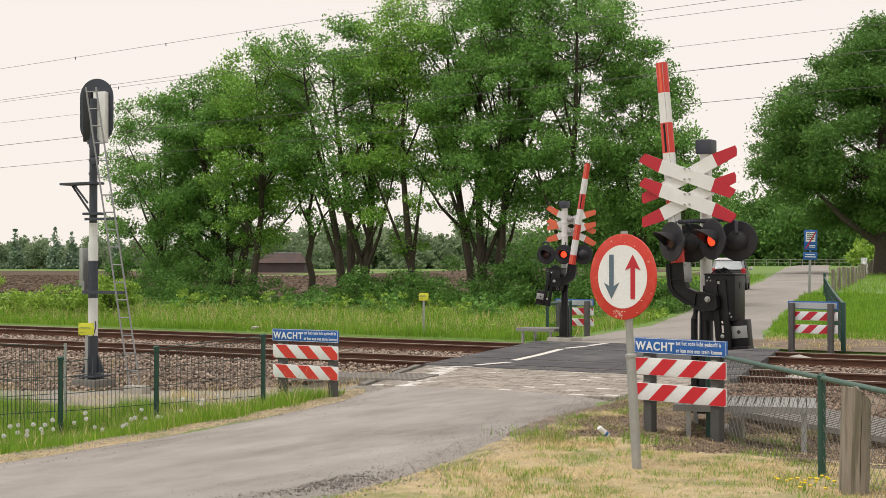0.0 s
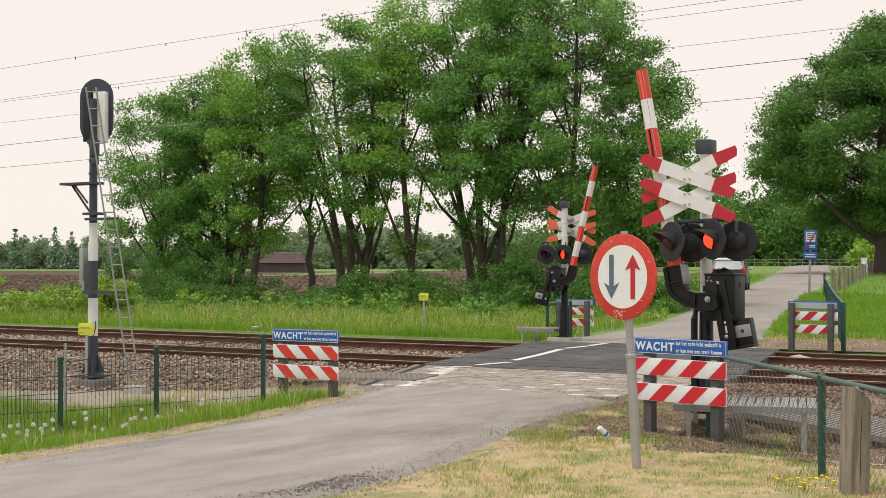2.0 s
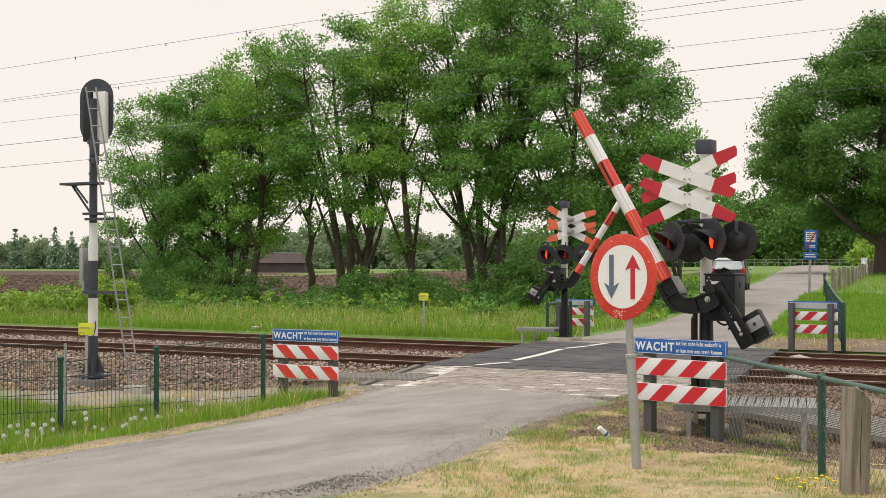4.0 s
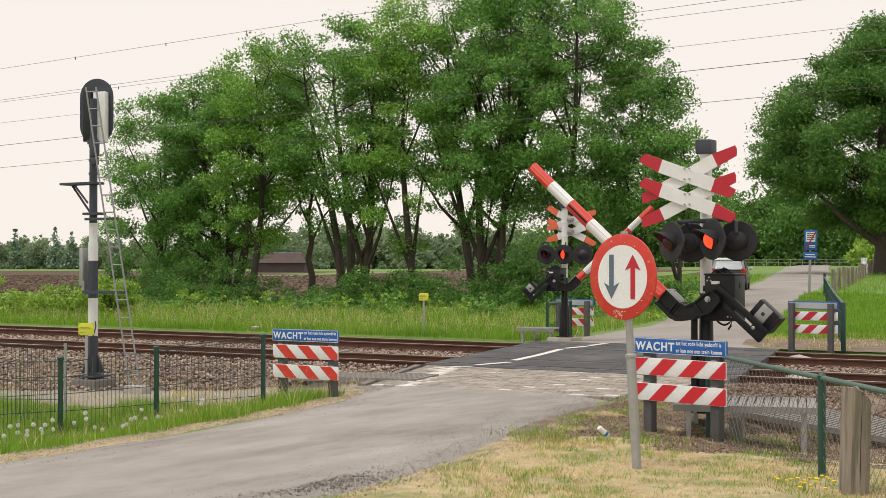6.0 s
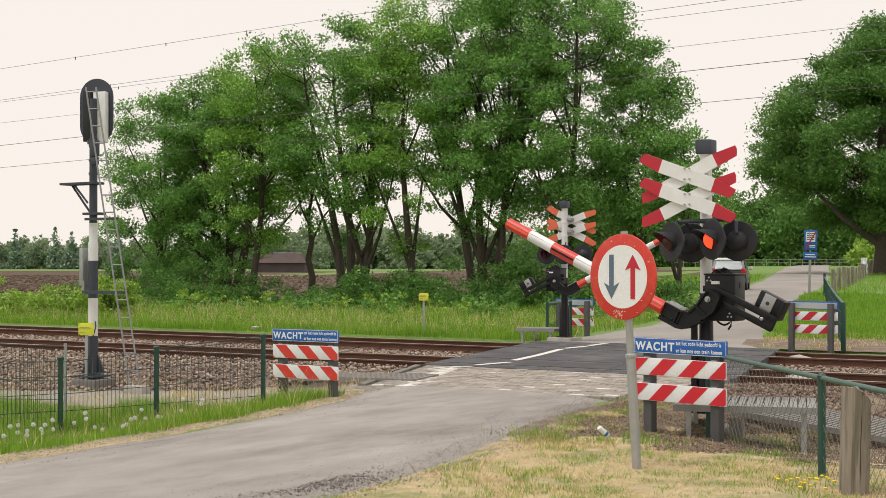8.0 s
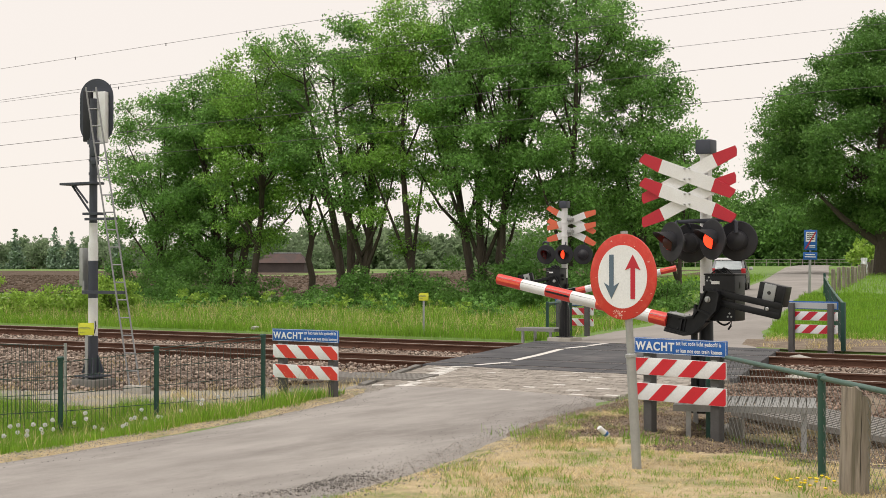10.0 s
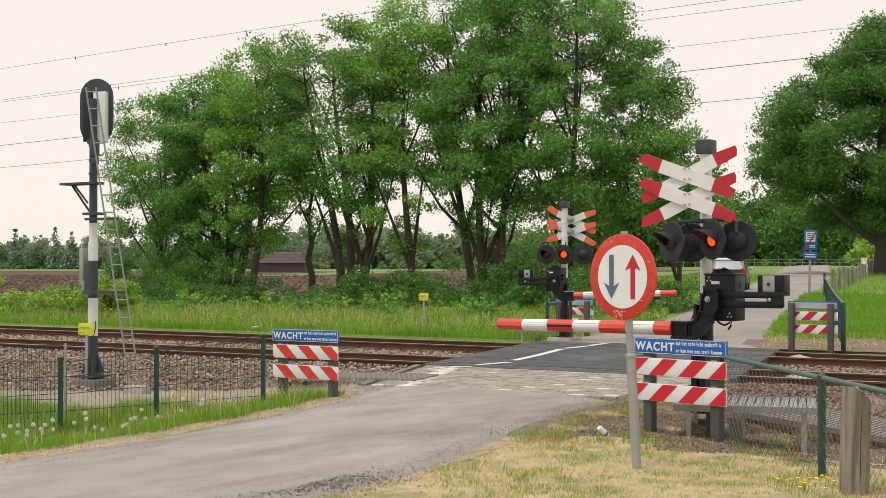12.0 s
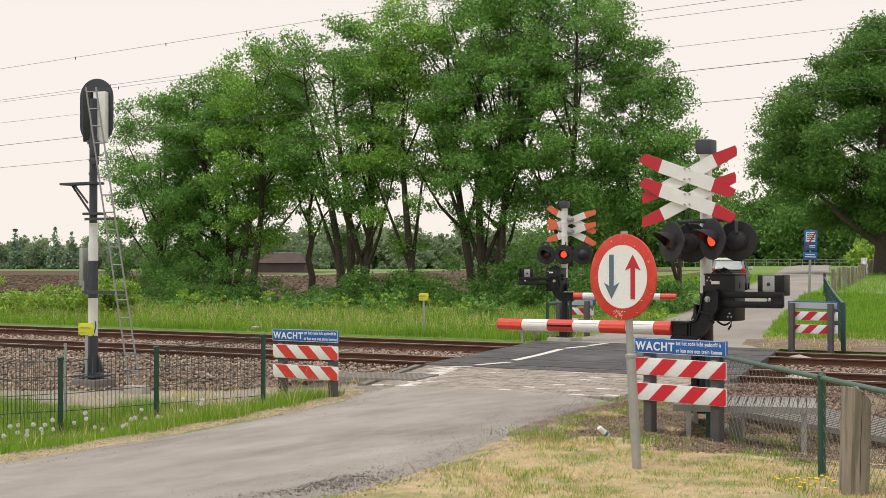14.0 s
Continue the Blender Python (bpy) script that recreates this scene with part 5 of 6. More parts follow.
ROWY = 51.6
tree(pose(-49.4, ROWY, 0), 10.7, 0.8, 3.1, 3.0, 11, "broad oak with fresh green leaves at the field edge", M_LEAF, 0.18, nclump=120, top=0.2)
tree(pose(-46.2, ROWY + 0.6, 0), 11.5, 0.9, 3.7, 3.0, 19, "spreading oak with a forked trunk at the field edge", M_LEAF, 0.24, fork=1, nclump=150, top=0.25)
tree(pose(-43.2, ROWY - 0.6, 0), 12.0, 2.4, 3.0, 2.6, 12, "light green oak in a row behind the railway", M_LEAF_LIGHT, 0.19, lean=0.01, nclump=120, top=0.3, thin=0.3)
tree(pose(-38.6, ROWY, 0), 13.0, 2.4, 3.3, 2.8, 13, "tall oak with a forked trunk behind the railway", M_LEAF, 0.22, lean=-0.03, fork=1, nclump=125, top=0.35, thin=0.3)
tree(pose(-35.1, ROWY - 0.2, 0), 13.9, 1.8, 2.8, 2.6, 14, "tall straight light green oak behind the railway", M_LEAF_LIGHT, 0.19, nclump=115, top=0.35, thin=0.3)
tree(pose(-31.9, ROWY + 0.8, 0), 14.8, 2.6, 2.9, 2.8, 15, "tall oak with a leaning trunk behind the railway", M_LEAF, 0.21, lean=-0.04, fork=1, nclump=125, top=0.35, thin=0.3)
tree(pose(-30.4, ROWY - 0.4, 0), 14.6, 2.8, 2.6, 2.6, 16, "slim tall oak behind the railway", M_LEAF, 0.15, lean=0.03, nclump=106, top=0.35, thin=0.3)
tree(pose(-27.6, ROWY + 0.4, 0), 14.8, 2.0, 3.0, 2.8, 17, "tall dense oak behind the railway", M_LEAF, 0.20, lean=0.01, nclump=180, top=0.3, thin=0.05)
tree(pose(-25.2, ROWY + 1.5, 0), 11.4, 2.2, 1.8, 2.2, 18, "oak at the row's end with a long side branch", M_LEAF, 0.16, nclump=80, top=0.3)
tree(pose(-22.9, ROWY + 0.5, 0), 7.4, 2.6, 1.5, 1.5, 23, "small oak growing at the row's end", M_LEAF, 0.11, nclump=34, top=0.3)
tree(pose(-38.0, 130.0, 0.8), 22.6, 3.6, 11.6, 8.0, 21, "large old dark green tree beside the lane", M_LEAF_DARK, 0.85, name="old_tree", leaf=0.125, per=330, nclump=260, cr=(0.9, 2.3), top=0.6)


def bare_tree():
    th = thing("bare_tree", pose(-41.3, ROWY + 1, 0), "thin crooked almost leafless tree at the field edge", "tree")
    m = Mesh().tube([(0, 0, 0), (0.1, 0, 1.2), (-0.15, 0, 2.0), (0.05, 0, 2.8), (-0.15, 0, 4.0), (0.2, 0, 5.4)], [0.18, 0.15, 0.14, 0.12, 0.09, 0.04], 8)
    m.tube([(-0.1, 0, 3.6), (-0.6, 0, 4.4), (-0.9, 0.1, 5.6)], [0.07, 0.05, 0.02], 6).tube([(0.05, 0, 2.8), (0.7, 0, 3.9), (1.4, 0, 4.6)], [0.06, 0.04, 0.02], 6)
    part("trunk", m, M_BARK, th)
    rng = np.random.default_rng(5)
    pts = crown_points(rng, [((0.2, 0, 5.2), 0.8), ((-0.9, 0, 5.4), 0.6), ((1.3, 0, 4.6), 0.6), ((-0.3, 0, 4.2), 0.5)], 200, 0.2)
    v, q = leaf_quads(pts, 0.12, rng)
    part("leaves", fast_mesh("leaves", v, q, M_LEAF), M_LEAF, th)


bare_tree()


def shrub(at, w, d, h, seed, mat, label, leaf=0.09, per=420, n=26, name="shrub"):
    rng = np.random.default_rng(seed)
    th = thing(name, at, label, "shrub", "shrubs and bushes")
    for k in range(4 if h > 1.2 else 1):
        a = rng.uniform(0, 6.28)
        if h <= 1.2:
            part("stem", Mesh().tube([(0, 0, -0.05), (0.02, 0.01, h * 0.4)], [0.008, 0.004], 5), mat, th)
            continue
        part("stem", Mesh().tube([(0, 0, -0.05), (0.2 * w * math.cos(a), 0.2 * d * math.sin(a), h * 0.3), (0.3 * w * math.cos(a), 0.3 * d * math.sin(a), h * 0.5)], [0.02, 0.013, 0.006], 5), M_BARK, th)
    clumps = []
    for k in range(n):
        x, y = rng.uniform(-1, 1), rng.uniform(-1, 1)
        top = h * (1 - 0.5 * (x * x + y * y) / 2) * rng.uniform(0.7, 1.08)
        r = min(w, h) * rng.uniform(0.16, 0.3)
        clumps.append(((x * w / 2, y * d / 2, max(r * 0.5, rng.uniform(0.15, 1.0) * top - r * 0.5)), r))
    pts = crown_points(rng, clumps, per, 0.2)
    pts = pts[pts[:, 2] > 0.02]
    v, q = leaf_quads(pts, leaf, rng, 0.2)
    part("foliage", fast_mesh("foliage", v, q, mat), mat, th)


SHRUBS = [(-50.0, 50.3, 4.5, 3, 2.6), (-46.0, 49.6, 4.5, 3, 2.7), (-43.6, 49.8, 3.2, 3, 2.0), (-40.6, 49.8, 3.0, 2.4, 0.9), (-38.0, 50.4, 3.0, 2.4, 1.3), (-35.8, 50.6, 3.0, 2.4, 2.3), (-33.2, 50.2, 3.2, 2.6, 2.2),
          (-30.3, 50.8, 3.4, 2.6, 2.5), (-27.6, 50.4, 3.6, 2.8, 2.9), (-25.0, 49.8, 3.4, 2.8, 2.7), (-22.8, 50.2, 3.0, 2.6, 2.2), (-52.5, 51.0, 3.0, 3, 1.6)]
for i, (x, y, w, d, h) in enumerate(SHRUBS):
    shrub(pose(x, y, 0), w, d, h, 40 + i, M_LEAF_DARK, "dense dark green undergrowth shrub beneath the oaks", leaf=0.062, per=760)
for i, (x, y, w, d, h) in enumerate([(-41.0, 35.6, 3.4, 2.4, 1.5), (-38.7, 36.6, 2.2, 2.0, 1.7), (-37.8, 37.0, 1.3, 1.2, 2.0), (-43.5, 34.8, 3.0, 2.2, 1.1)]):
    shrub(pose(x, y, 0), w, d, h, 60 + i, M_BUSH, "bright yellow-green bush beside the track", leaf=0.055, per=1200)
rb = random.Random(7)
for i in range(34):
    x = -52 + 36 * i / 33 + rb.uniform(-0.6, 0.6)
    y = rb.uniform(33.2, 42)
    if x < edge_x(FAR_L, y) - 1.0:
        shrub(pose(x, y, 0), rb.uniform(0.8, 1.8), rb.uniform(0.7, 1.3), rb.uniform(0.25, 0.55), 140 + i, M_BUSH if i % 2 else M_BLADE, "low leafy weed patch in the grass", leaf=0.045, per=1200, n=12, name="weed_patch")
for i in range(40):
    x = -50 + 29 * i / 39 + rb.uniform(-0.5, 0.5)
    shrub(pose(x, rb.uniform(42.5, 48.6), 0), rb.uniform(1.2, 2.4), rb.uniform(1.0, 1.6), rb.uniform(0.45, 0.95), 80 + i, M_LEAF if i % 3 else M_BUSH, "low bramble and nettle clump at the wood's edge", leaf=0.07, per=700, n=14, name="bramble")
shrub(pose(-52.5, 176, 1.3), 5.0, 4.0, 7.0, 120, M_BUSH, "yellow-green young sapling by the fence", leaf=0.3, per=40, n=22, name="sapling")


def woodland(name, a, b, depth, hmin, hmax, seed, mat, label, n, leaf, cone=False, dense=8.0):
    """A far belt of trees as one mass of leaves."""
    rng = np.random.default_rng(seed)
    a, b = np.array(a), np.array(b)
    d = (b - a)
    perp = np.array([-d[1], d[0]]) / np.linalg.norm(d)
    clumps = []
    for k in range(n):
        p = a + d * (k + rng.uniform(-0.4, 0.4)) / n + perp * rng.uniform(0, depth)
        h = rng.uniform(hmin, hmax)
        w = h * (0.3 if cone else 0.5)
        for j in range(18):
            t = (j + rng.uniform(0.2, 1.0)) / 18
            ww = w * ((1.15 - t) if cone else math.sin(math.pi * min(0.97, max(0.15, t * 0.9 + 0.08))))
            clumps.append(((p[0] + rng.normal() * ww * (0.2 if cone else 0.5), p[1] + rng.normal() * ww * (0.2 if cone else 0.5), h * t - 0.3), max(0.35, ww * 0.62)))
    pts = crown_points(rng, clumps, dense / leaf ** 1.4, 0.3)
    pts = pts[pts[:, 2] > 0]
    v, q = leaf_quads(pts, leaf, rng)
    tagged(new(name, fast_mesh(name, v, q, mat)), label, "woodland", kind="stuff")


# The first four belts carry distance haze in their leaf colour.
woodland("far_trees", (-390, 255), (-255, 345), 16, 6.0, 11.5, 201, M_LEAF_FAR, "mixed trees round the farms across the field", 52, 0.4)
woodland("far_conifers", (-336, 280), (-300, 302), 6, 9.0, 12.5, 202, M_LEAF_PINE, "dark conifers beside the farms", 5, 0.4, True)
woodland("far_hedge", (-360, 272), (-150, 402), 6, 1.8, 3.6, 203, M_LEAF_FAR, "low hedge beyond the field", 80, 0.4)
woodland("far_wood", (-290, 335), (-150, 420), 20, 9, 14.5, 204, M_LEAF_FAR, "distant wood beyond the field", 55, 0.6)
woodland("lane_wood", (-122, 236), (-52, 262), 22, 11.0, 16.5, 205, M_LEAF_DARK, "dense green wood behind the lane", 50, 0.36, dense=5.5)
woodland("lane_hedge", (-116, 234), (-60, 256), 5, 2.5, 5.0, 206, M_LEAF_DARK, "shrubby edge of the wood", 44, 0.3, dense=6.0)


def blades(name, pts, hmin, hmax, width, seed, mat, label, lean=0.5):
    """Grass: a bent blade (two quads) at each point."""
    rng = np.random.default_rng(seed)
    n = len(pts)
    a = rng.uniform(0, 2 * np.pi, n)
    h = rng.uniform(hmin, hmax, n) * np.array([max(0.45, 0.85 + 0.75 * noise.noise(Vector((x * 0.55, y * 0.55, 2.0)))) for x, y in pts[:, :2]])
    side = np.stack([np.cos(a), np.sin(a), np.zeros(n)], 1) * (width * rng.uniform(0.7, 1.3, n))[:, None]
    f = rng.uniform(0, 2 * np.pi, n)
    bend = np.stack([np.cos(f), np.sin(f), np.zeros(n)], 1) * (h * lean * rng.uniform(0.1, 1, n))[:, None]
    up = np.stack([np.zeros(n), np.zeros(n), h], 1)
    v = np.stack([pts - side, pts + side, pts + up * 0.6 + bend * 0.35 + side * 0.7, pts + up * 0.6 + bend * 0.35 - side * 0.7,
                  pts + up + bend + side * 0.15, pts + up + bend - side * 0.15], 1).reshape(-1, 3)
    i = np.arange(n)[:, None] * 6
    q = np.concatenate([np.concatenate([i, i + 1, i + 2, i + 3], 1), np.concatenate([i + 3, i + 2, i + 4, i + 5], 1)])
    tagged(new(name, fast_mesh(name, v, q, mat)), label, "grass", kind="stuff")


rg = np.random.default_rng(77)


def scatter(n, x0, x1, y0, y1, keep):
    p = np.stack([rg.uniform(x0, x1, n), rg.uniform(y0, y1, n), np.full(n, -0.03)], 1)
    p = p[keep(p[:, 0], p[:, 1])]
    p[:, 2] += terrain(p[:, 0], p[:, 1])
    return p


def patchy(x, y, s, lim):
    return np.array([noise.noise(Vector((a * s, b * s, 5.0))) > lim for a, b in zip(x, y)], dtype=bool)


GRIT_EDGE = [(-30, 11.0), (-20, 12.8), (-15.4, 14.9), (-13.4, 16.2), (-12.2, 17.2)]
def left_verge(x, y):
    front = np.interp(x, [p[0] for p in GRIT_EDGE], [p[1] for p in GRIT_EDGE])
    return (x < edge_x(ROAD_L, y) - 0.13 - 0.07 * np.sin(y * 4.1)) & (y < front)


blades("verge_grass", scatter(150000, -20, -11, 7, 17.2, left_verge), 0.05, 0.2, 0.0035, 301, M_BLADE, "lush green verge grass along the lane")
blades("tall_grass", scatter(42000, -20, -12.6, 9, 15, lambda x, y: left_verge(x, y) & (x < edge_x(ROAD_L, y) - 1.2 - 0.6 * (y > 13.5)) & patchy(x, y, 0.8, -0.12)), 0.12, 0.32, 0.004, 302, M_BLADE, "tall grass along the wire fence")
blades("verge_straw", scatter(16000, -22, -11, 5, 18, left_verge), 0.08, 0.4, 0.0025, 303, M_STRAW, "dry stalks among the verge grass", 0.9)
blades("track_grass", scatter(64000, -54, -14, 31.2, 49, lambda x, y: (x < edge_x(FAR_L, y) - 0.3)), 0.06, 0.32, 0.008, 304, M_BLADE, "tall fresh grass between track and trees")
blades("track_bank_grass", scatter(36000, -40, -14.5, 30.9, 34.5, lambda x, y: x < edge_x(FAR_L, np.maximum(y, 31)) - 0.4), 0.06, 0.24, 0.007, 315, M_BLADE, "fresh grass on the bank beside the far rail")
blades("track_straw", scatter(15000, -55, -14, 31.3, 46, lambda x, y: (x < edge_x(FAR_L, y) - 0.2)), 0.15, 0.5, 0.004, 305, M_STRAW, "pale grass stalks beyond the track", 0.7)
blades("meadow_grass", scatter(62000, -46, 0, 32.5, 130, lambda x, y: (x > edge_x(FAR_R, y) + 0.4 + 0.9 * (y < 37) + 0.3 * np.sin(y * 1.7)) & (y > 35.4 + 0.8 * np.sin(x * 2.1))), 0.06, 0.28, 0.011, 306, M_BLADE, "bright meadow grass beside the far lane")
blades("lane_grass", scatter(60000, -60, -17, 36, 120, lambda x, y: (x < edge_x(FAR_L, y) - 0.2) & (x > edge_x(FAR_L, y) - 12)), 0.1, 0.5, 0.011, 307, M_BLADE, "grass on the far lane's shoulder")
def dry_area(x, y):
    return (x > edge_x(ROAD_R, y) + 0.05) & ((y < 13.6 + 0.35 * np.sin(x * 2.3) + 0.2 * np.sin(x * 7.1)) | (x < -7.6))
blades("dry_grass", scatter(210000, -9.4, -1.6, 8.5, 18, lambda x, y: dry_area(x, y) & patchy(x, y, 2.6, -0.22)), 0.025, 0.075, 0.0028, 308, M_STRAW, "short dry yellowed verge grass", 1.6)
blades("edge_straw", scatter(60000, -14, -11, 7, 17.4, lambda x, y: np.abs(x - edge_x(ROAD_L, y) + 0.16) < 0.15), 0.015, 0.05, 0.0028, 313, M_STRAW, "dry trodden grass along the lane's edge", 1.6)
blades("lane_corner_grass", scatter(110000, -23, -6, 32.3, 66, lambda x, y: (x > edge_x(FAR_R, y) + 0.06 + 0.1 * np.sin(y * 1.7)) & (y > 35.0 + 0.8 * np.sin(x * 2.1) + 0.4 * np.sin(x * 5.3))), 0.06, 0.22, 0.008, 314, M_BLADE, "thick bright grass at the far lane's corner")
blades("path_weeds", scatter(26000, -21, -12.2, 12, 20, lambda x, y: (x < edge_x(ROAD_L, y) - 0.4) & (y > np.interp(x, [p[0] for p in GRIT_EDGE], [p[1] for p in GRIT_EDGE]) - 0.2) & patchy(x, y, 1.3, 0.12)), 0.03, 0.16, 0.004, 311, M_STRAW, "weeds and dry stalks on the service path", 0.8)
blades("dry_green", scatter(190000, -10, -1, 8, 18.4, lambda x, y: dry_area(x, y) & patchy(x, y, 1.3, -0.25) & patchy(x, y, 4.0, 0.0)), 0.02, 0.1, 0.0028, 309, M_BLADE, "green tufts in the dry verge", 0.8)
blades("corner_straw", scatter(14000, -16, -4, 31.4, 37, lambda x, y: (x > edge_x(FAR_R, y) + 0.1) & patchy(x, y, 0.9, -0.1)), 0.03, 0.14, 0.006, 316, M_STRAW, "dry tufts on the gravel beyond the track", 1.2)
blades("gravel_weeds", scatter(16000, -8.6, 0.5, 13.5, 17, lambda x, y: patchy(x, y, 1.6, 0.28)), 0.04, 0.16, 0.004, 310, M_BLADE, "weeds in the gravel by the fence", 0.8)


# ---- ballast stones ----
def stones(name, pts, r0, r1, seed, mat, label):
    rng = np.random.default_rng(seed)
    n = len(pts)
    base = np.array([(x, y, z) for x in (-1, 1) for y in (-1, 1) for z in (-1, 1)], dtype=float)
    v = base[None] * rng.uniform(0.35, 1.0, (n, 8, 3))
    a = rng.uniform(0, 2 * np.pi, n)
    c, s = np.cos(a)[:, None], np.sin(a)[:, None]
    b = rng.uniform(-0.9, 0.9, n)
    cb, sb = np.cos(b)[:, None], np.sin(b)[:, None]
    x, y, z = v[:, :, 0], v[:, :, 1], v[:, :, 2] * 0.8
    y, z = y * cb - z * sb, y * sb + z * cb
    x, y = x * c - y * s, x * s + y * c
    v = np.stack([x, y, z], 2) * rng.uniform(r0, r1, n)[:, None, None] + pts[:, None, :]
    f = np.array([(0, 1, 3, 2), (4, 6, 7, 5), (0, 4, 5, 1), (2, 3, 7, 6), (0, 2, 6, 4), (1, 5, 7, 3)])
    q = (np.arange(n)[:, None, None] * 8 + f[None]).reshape(-1, 4)
    tagged(new(name, fast_mesh(name, v.reshape(-1, 3), q, mat)), label, "gravel", kind="stuff")


def bed(n, y0, y1, x0=-33, x1=-2, z=-0.15):
    p = np.stack([rg.uniform(x0, x1, n), rg.uniform(y0, y1, n), rg.uniform(z - 0.02, z + 0.035, n)], 1)
    on_deck = (p[:, 1] > 21.8) & (p[:, 1] < 30) & (p[:, 0] > lerp_x(DECK_L, p[:, 1]) - 0.1) & (p[:, 0] < lerp_x(DECK_R, p[:, 1]) + 0.1)
    return p[~on_deck]


M_GRITMIX = material("mixed_grit", (0.12, 0.085, 0.06), (0.33, 0.255, 0.185), 0.95, specular=0.1, scale=5, fine=60, bump=0.3, per_island=0.65)
M_BALLAST_BROWN = material("rust_stained_stone", (0.12, 0.082, 0.064), (0.29, 0.215, 0.17), 0.95, specular=0.1, scale=3, fine=60, bump=0.4, per_island=0.6)
CLODS = rg.uniform(0, 1, (9000, 2))
CLODS = np.stack([-160 + 125 * CLODS[:, 0], 63 + 80 * CLODS[:, 1] ** 1.3, np.zeros(9000)], 1)
CLODS[:, 1] = 63 + np.round((CLODS[:, 1] - 63) / 1.5) * 1.5 + rg.normal(0, 0.22, 9000)
CLODS = CLODS[CLODS[:, 0] < -38 - 0.4545 * (CLODS[:, 1] - 64)]
CLODS[:, 2] = terrain(CLODS[:, 0], CLODS[:, 1]) + 0.06
stones("soil_clods", CLODS, 0.05, 0.17, 420, M_SOIL, "dark clods along the field's furrows")
left_sh = bed(27000, 12.0, 21.2, -31, -14.4, 0.01)
left_sh = left_sh[left_sh[:, 1] > np.interp(left_sh[:, 0], [-45, -30, -21, -17.3, -14.3], [9.7, 12.0, 14.8, 16.8, 18.9])]
left_sh[:, 2] += terrain(left_sh[:, 0], left_sh[:, 1]) + 0.015
p_all = np.concatenate([bed(9000, 20.9, 22.5), bed(19000, 24.25, 27.4), bed(800, 22.7, 24.0), bed(800, 29.2, 30.8), left_sh])
stones("ballast_stones", p_all, 0.016, 0.034, 401, M_BALLAST, "loose reddish-brown crushed ballast stones")
right_sh = bed(9000, 18.6, 21.2, -8.3, -2.0, 0.0)
right_sh[:, 2] += terrain(right_sh[:, 0], right_sh[:, 1])
stones("ballast_stones_side", right_sh, 0.016, 0.036, 402, M_BALLAST_BROWN, "crushed ballast stones beside the walkway")
grit = np.stack([rg.uniform(-9.2, -2.5, 42000), rg.uniform(13.4, 18.4, 42000), np.full(42000, 0.018)], 1)
grit = grit[grit[:, 0] > edge_x(ROAD_R, grit[:, 1]) + 0.1]
grit[:, 2] += terrain(grit[:, 0], grit[:, 1]) + np.array([rough_edge(x, y) for x, y in grit[:, :2]])
stones("grit", grit[:30000], 0.003, 0.010, 403, M_GRITMIX, "small brown and pale grit on the bare verge")
blades("soil_litter", grit[30000:] - np.array([0, 0, 0.005]), 0.01, 0.035, 0.004, 312, M_STRAW, "dead stalks and leaf litter on the bare soil", 2.2)


def lane_grit(n, lo, hi, z, lines, seed):
    g = np.random.default_rng(seed)
    y = g.uniform(7.5, 18.3, n)
    t = lo + (hi - lo) * g.beta(1.2, 2.2, n)
    x = edge_x(lines, y) + t
    return np.stack([x, y, np.full(n, z)], 1)


M_BROKEN = material("crumbled_asphalt", (0.13, 0.12, 0.11), (0.24, 0.225, 0.21), 0.95, specular=0.1, scale=5, fine=60, bump=0, per_island=0.5)
M_GRIT = material("grey_grit", (0.26, 0.235, 0.21), (0.42, 0.39, 0.35), 0.95, specular=0.1, scale=5, fine=60, bump=0, per_island=0.5)
stones("lane_grit", lane_grit(8000, 0.3, -1.3, 0.02, ROAD_R, 5), 0.002, 0.006, 404, M_GRIT, "loose grit along the lane's edge")
stones("verge_grit", lane_grit(6000, -0.25, 0.5, 0.004, ROAD_L, 6), 0.002, 0.006, 405, M_GRIT, "loose grit at the verge edge")
q = np.random.default_rng(8)
yy = q.uniform(7.2, 17.9, 2600)
xx = edge_x(ROAD_L, yy) + (edge_x(ROAD_R, yy) - edge_x(ROAD_L, yy)) * q.uniform(0.03, 0.97, 2600)
stones("lane_specks", np.stack([xx, yy, np.full(2600, 0.034)], 1), 0.0012, 0.005, 406, M_RUBBERPOST, "dark crumbs lying on the asphalt")
patch = q.normal(size=(3200, 2)) * np.array([0.34, 0.42])
px_, py_ = -7.85 + patch[:, 0] + 0.25 * patch[:, 1], 9.7 + patch[:, 1]
stones("broken_asphalt", np.stack([px_, py_, np.full(3200, 0.014)], 1), 0.003, 0.009, 407, M_BROKEN, "dark crumbled asphalt at the lane's edge")


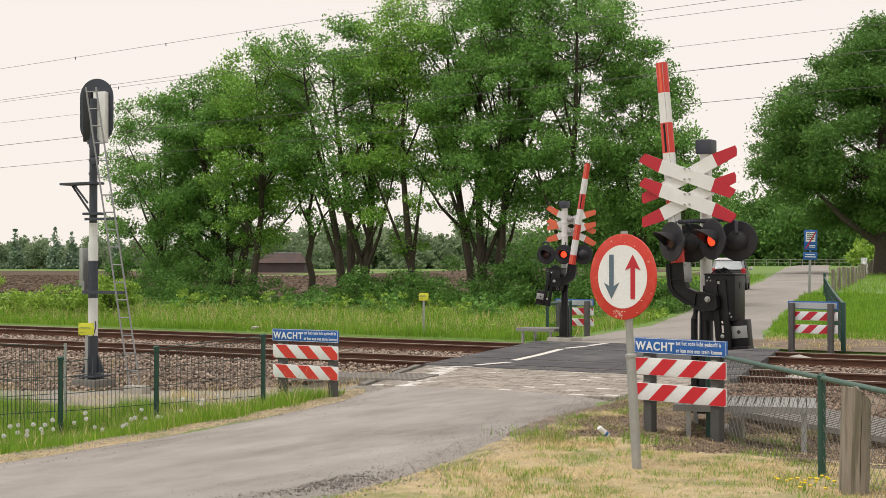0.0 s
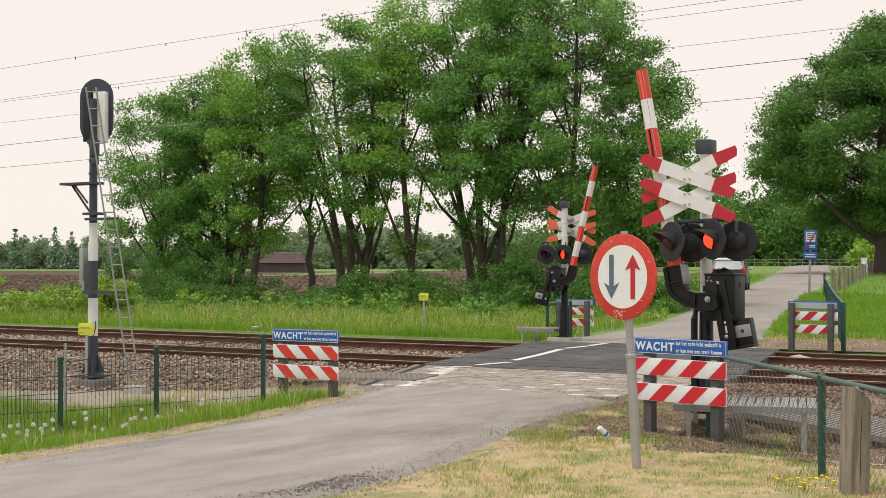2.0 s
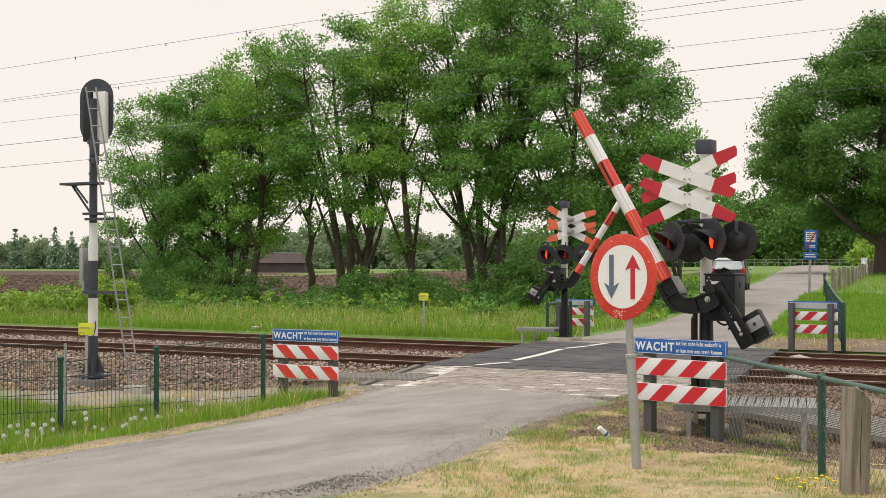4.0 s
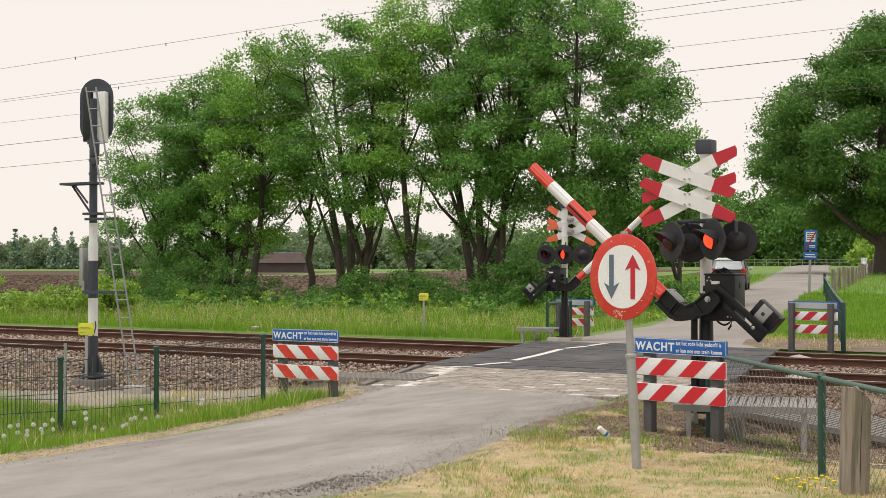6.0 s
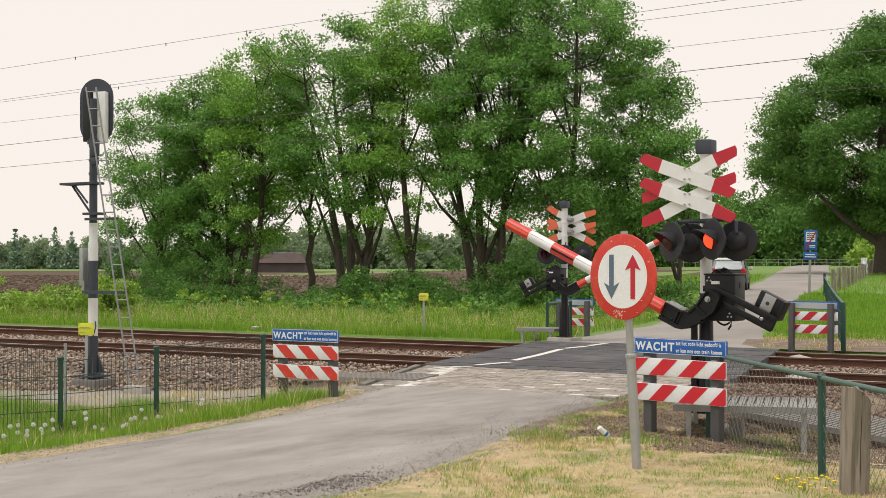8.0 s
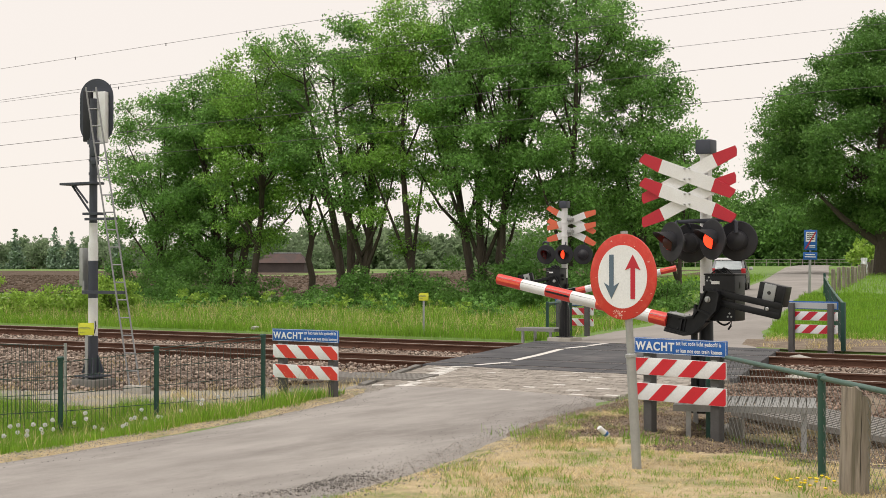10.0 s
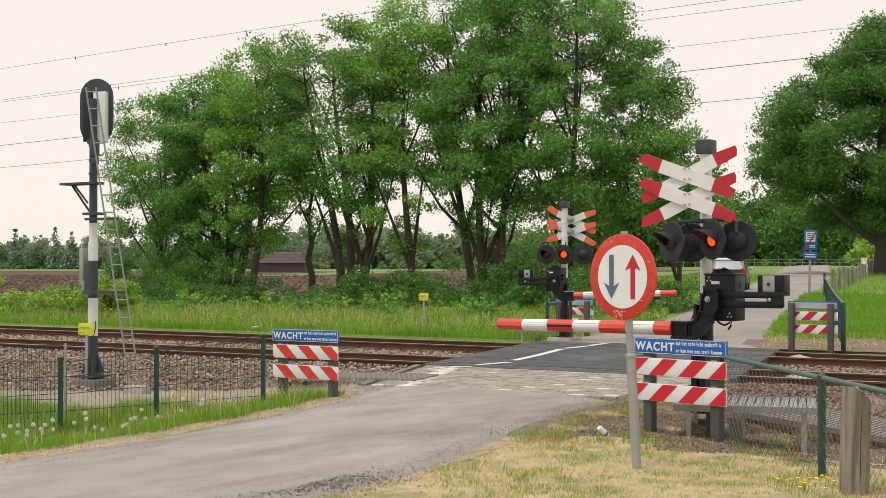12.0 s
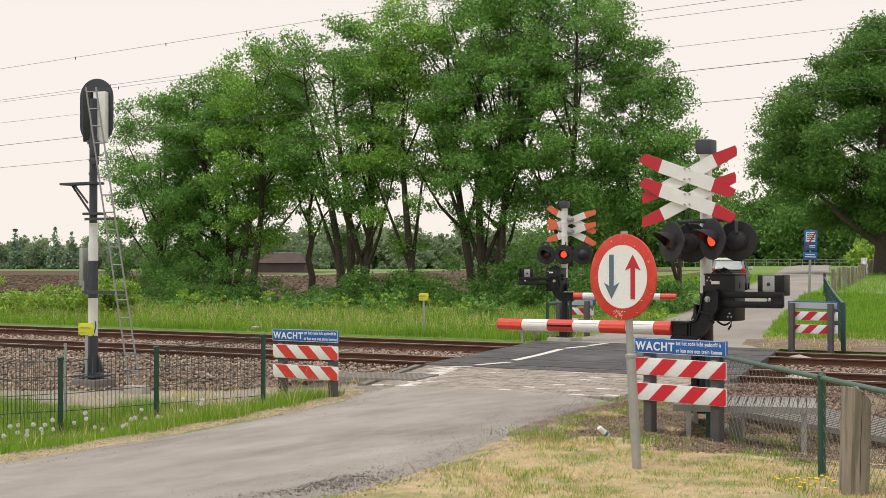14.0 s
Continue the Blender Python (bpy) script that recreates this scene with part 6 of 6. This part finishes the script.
# ---- clay pavers ----
def pavers():
    """Running bond between lane and deck: the nearer courses as single bricks, the rest joined."""
    rng = random.Random(31)
    L, D, gap = 0.215, 0.108, 0.008
    left, right = [(-12.95, 18.0), (-14.55, 21.94)], [(-8.9, 18.0), (-8.75, 21.94)]
    unit = Mesh().box(0, 0, 0, L - gap, D - gap, 0.06, bevel=0.006)
    shared = {False: unit.data("brick", [M_PAVER]), True: unit.data("brick", [M_PAVER_WHITE])}
    rest = {False: Mesh(), True: Mesh()}
    count = 0
    r = 0
    y = 18.06
    while y < 21.9:
        xl, xr = lerp_x(left, y), lerp_x(right, y)
        x = xl + 0.1 + (L / 2 if r % 2 else 0)
        while x < xr - 0.1:
            line = abs(x - (lerp_x([(-12.39, 18.0), (-13.95, 21.95)], y))) < 0.12
            dash = (r % 5 == 2 and int((x + 20) / 0.43) % 4 == 1) or rng.random() < 0.03
            white = (line and rng.random() < 0.85) or (dash and rng.random() < 0.45)
            at = pose(x, y, 0.0 + rng.uniform(-0.004, 0.004), rng.uniform(-1, 1), rng.uniform(-1, 1), rng.uniform(-1.2, 1.2))
            if count < 300:
                o = new("brick", shared[white])
                o.parent = apron
                o.matrix_basis = at
                count += 1
            else:
                rest[white].box(0, 0, 0, L - gap, D - gap, 0.06, at=at)
            x += L
        y += D
        r += 1
    for white, m in rest.items():
        o = part("brick_courses", m, M_PAVER_WHITE if white else M_PAVER_REST, apron, smooth=False)
        o["kind"] = "stuff"


M_PAVER_REST = material("clay_paver_far", (0.27, 0.243, 0.212), (0.37, 0.335, 0.295), 0.95, specular=0.15, scale=5, fine=90, bump=0.3, per_island=0.22)
pavers()


# ---- rail fastenings ----
def fastenings():
    """Sleepers and clips at each rail, too many to count one by one."""
    sl, cl = Mesh(), Mesh()
    x = -34.0
    while x < 4:
        for y0 in (23.35, 28.3):
            inside = lerp_x(DECK_L, y0) - 0.3 < x < lerp_x(DECK_R, y0) + 0.3
            if not inside:
                sl.box(x, y0, -0.19, 0.26, 2.6, 0.1)
                for dy in (-0.75, 0.75):
                    for e in (-0.1, 0.1):
                        cl.box(x, y0 + dy + e, -0.11, 0.1, 0.07, 0.05)
                        cl.tube([(x, y0 + dy + e, -0.14), (x, y0 + dy + e, -0.05)], 0.014, 5)
        x += 0.6
    tagged(part("sleepers", sl, M_SLEEPER, smooth=False), "concrete sleepers half buried in ballast", "sleeper", kind="stuff")
    tagged(part("rail_clips", cl, M_RAIL, smooth=False), "rusty rail clips on the sleepers", "rail clip", kind="stuff")


fastenings()


# ---- dandelions ----
def dandelion(x, y, h, clock, k):
    rng = np.random.default_rng(900 + k)
    th = thing("dandelion", pose(x, y, float(terrain(x, y))), "white dandelion clock on a thin stalk in the verge" if clock else "small yellow flower in the dry verge", "flower",
               "dandelion clocks" if clock else "yellow flowers")
    part("stalk", Mesh().tube([(0, 0, -0.03), (0.01, 0, h * 0.6), (0.015, 0.01, h)], 0.0025, 5), M_BLADE, th)
    if clock:
        n = 130
        d = rng.normal(size=(n, 3))
        d /= np.linalg.norm(d, axis=1)[:, None]
        v, q = leaf_quads(np.array([0.015, 0.01, h]) + d * 0.019, 0.008, rng)
        part("head", fast_mesh("head", v, q, M_FLUFF), M_FLUFF, th)
    else:
        part("head", Mesh().lathe([(0.004, h - 0.008), (0.016, h), (0.018, h + 0.004), (0.006, h + 0.008)], 12, pose(0.015, 0.01, 0)), M_YELLOWFLOWER, th)


M_FLUFF = material("dandelion_fluff", (0.82, 0.82, 0.8), (0.74, 0.74, 0.72), 0.9, bump=0, transl=0.3)
M_YELLOWFLOWER = material("yellow_petal", (0.85, 0.68, 0.03), (0.8, 0.6, 0.02), 0.7, bump=0)
rd = random.Random(17)
for k in range(46):
    t = rd.random()
    y = 8.8 + 4.6 * t ** 1.3
    x = float(edge_x(ROAD_L, y)) - rd.uniform(0.2, 1.5)
    dandelion(x, y, rd.uniform(0.09, 0.3), True, k)
for k in range(22):
    dandelion(-4.08 + rd.gauss(0, 0.22), 11.75 + rd.gauss(0, 0.13), rd.uniform(0.05, 0.1), False, 60 + k)


# ---- things that move ----
def motions():
    """Booms sink on their pivots; the lamp lenses swing round to show the lit or the dark side."""
    near = [(0, 85), (1.5, 85), (2.0, 79.6), (2.5, 73.4), (3.0, 68.6), (4.2, 58.0), (5.3, 48.0), (6.0, 41.6), (6.5, 37.6), (7.0, 33.6), (7.5, 29.8), (8.0, 25.9),
            (9.3, 16.2), (10.5, 7.9), (11.0, 4.4), (11.5, 1.9), (11.9, 0.1), (12.1, 0), (14.0, 0)]
    for turning in near_arms:
        walk(turning, [(t, turning.matrix_basis.copy() @ Matrix.Rotation(radians(a), 4, "Y")) for t, a in near])
    far = [(0, 81), (1.6, 81), (2.0, 77.0), (2.5, 72.0), (3.0, 66.4), (4.2, 57.0), (5.5, 47.5), (6.5, 39.8), (7.5, 32.0), (8.2, 27.0), (9.3, 18.5), (10.5, 9.9), (11.0, 7.3),
           (11.5, 4.6), (12.0, 1.7), (12.35, 0.0), (12.6, 0), (14.0, 0)]
    for turning in far_arms:
        walk(turning, [(t, turning.matrix_basis.copy() @ Matrix.Rotation(radians(-a), 4, "Y")) for t, a in far])
    # seconds at which the lit lamp changes to the second one, and back
    changes = [(-0.1, 0.15), (0.55, 0.75), (1.2, 1.37), (1.77, 2.05), (2.45, 2.75), (3.15, 3.4), (3.75, 4.0), (4.4, 4.65), (5.05, 5.43), (5.85, 6.05), (6.47, 6.75), (7.15, 7.45),
               (7.87, 8.05), (8.5, 8.75), (9.15, 9.4), (9.8, 10.05), (10.55, 10.75), (11.17, 11.45), (11.85, 12.15), (12.55, 12.75), (13.15, 13.45), (13.85, 14.2)]
    for second, lenses in ((0, (near_lenses[0], far_lenses[0])), (1, (near_lenses[1], far_lenses[1]))):
        for ln in lenses:
            base = ln.matrix_basis.copy()
            a = 0 if second else 180
            rows = [(0.0, a)]
            for on, off in changes:
                for t in (on, off):
                    if 0.06 < t < 13.95:
                        for k in range(1, 4):
                            rows.append((t - 0.034 + 0.034 * (k - 1), a + 60 * k))
                        rows.insert(len(rows) - 3, (t - 0.067, a))
                        a += 180
            rows.append((14.0, a))
            walk(ln, [(t, base @ pose(0, 0, 0, 0, 0, v)) for t, v in rows])


motions()
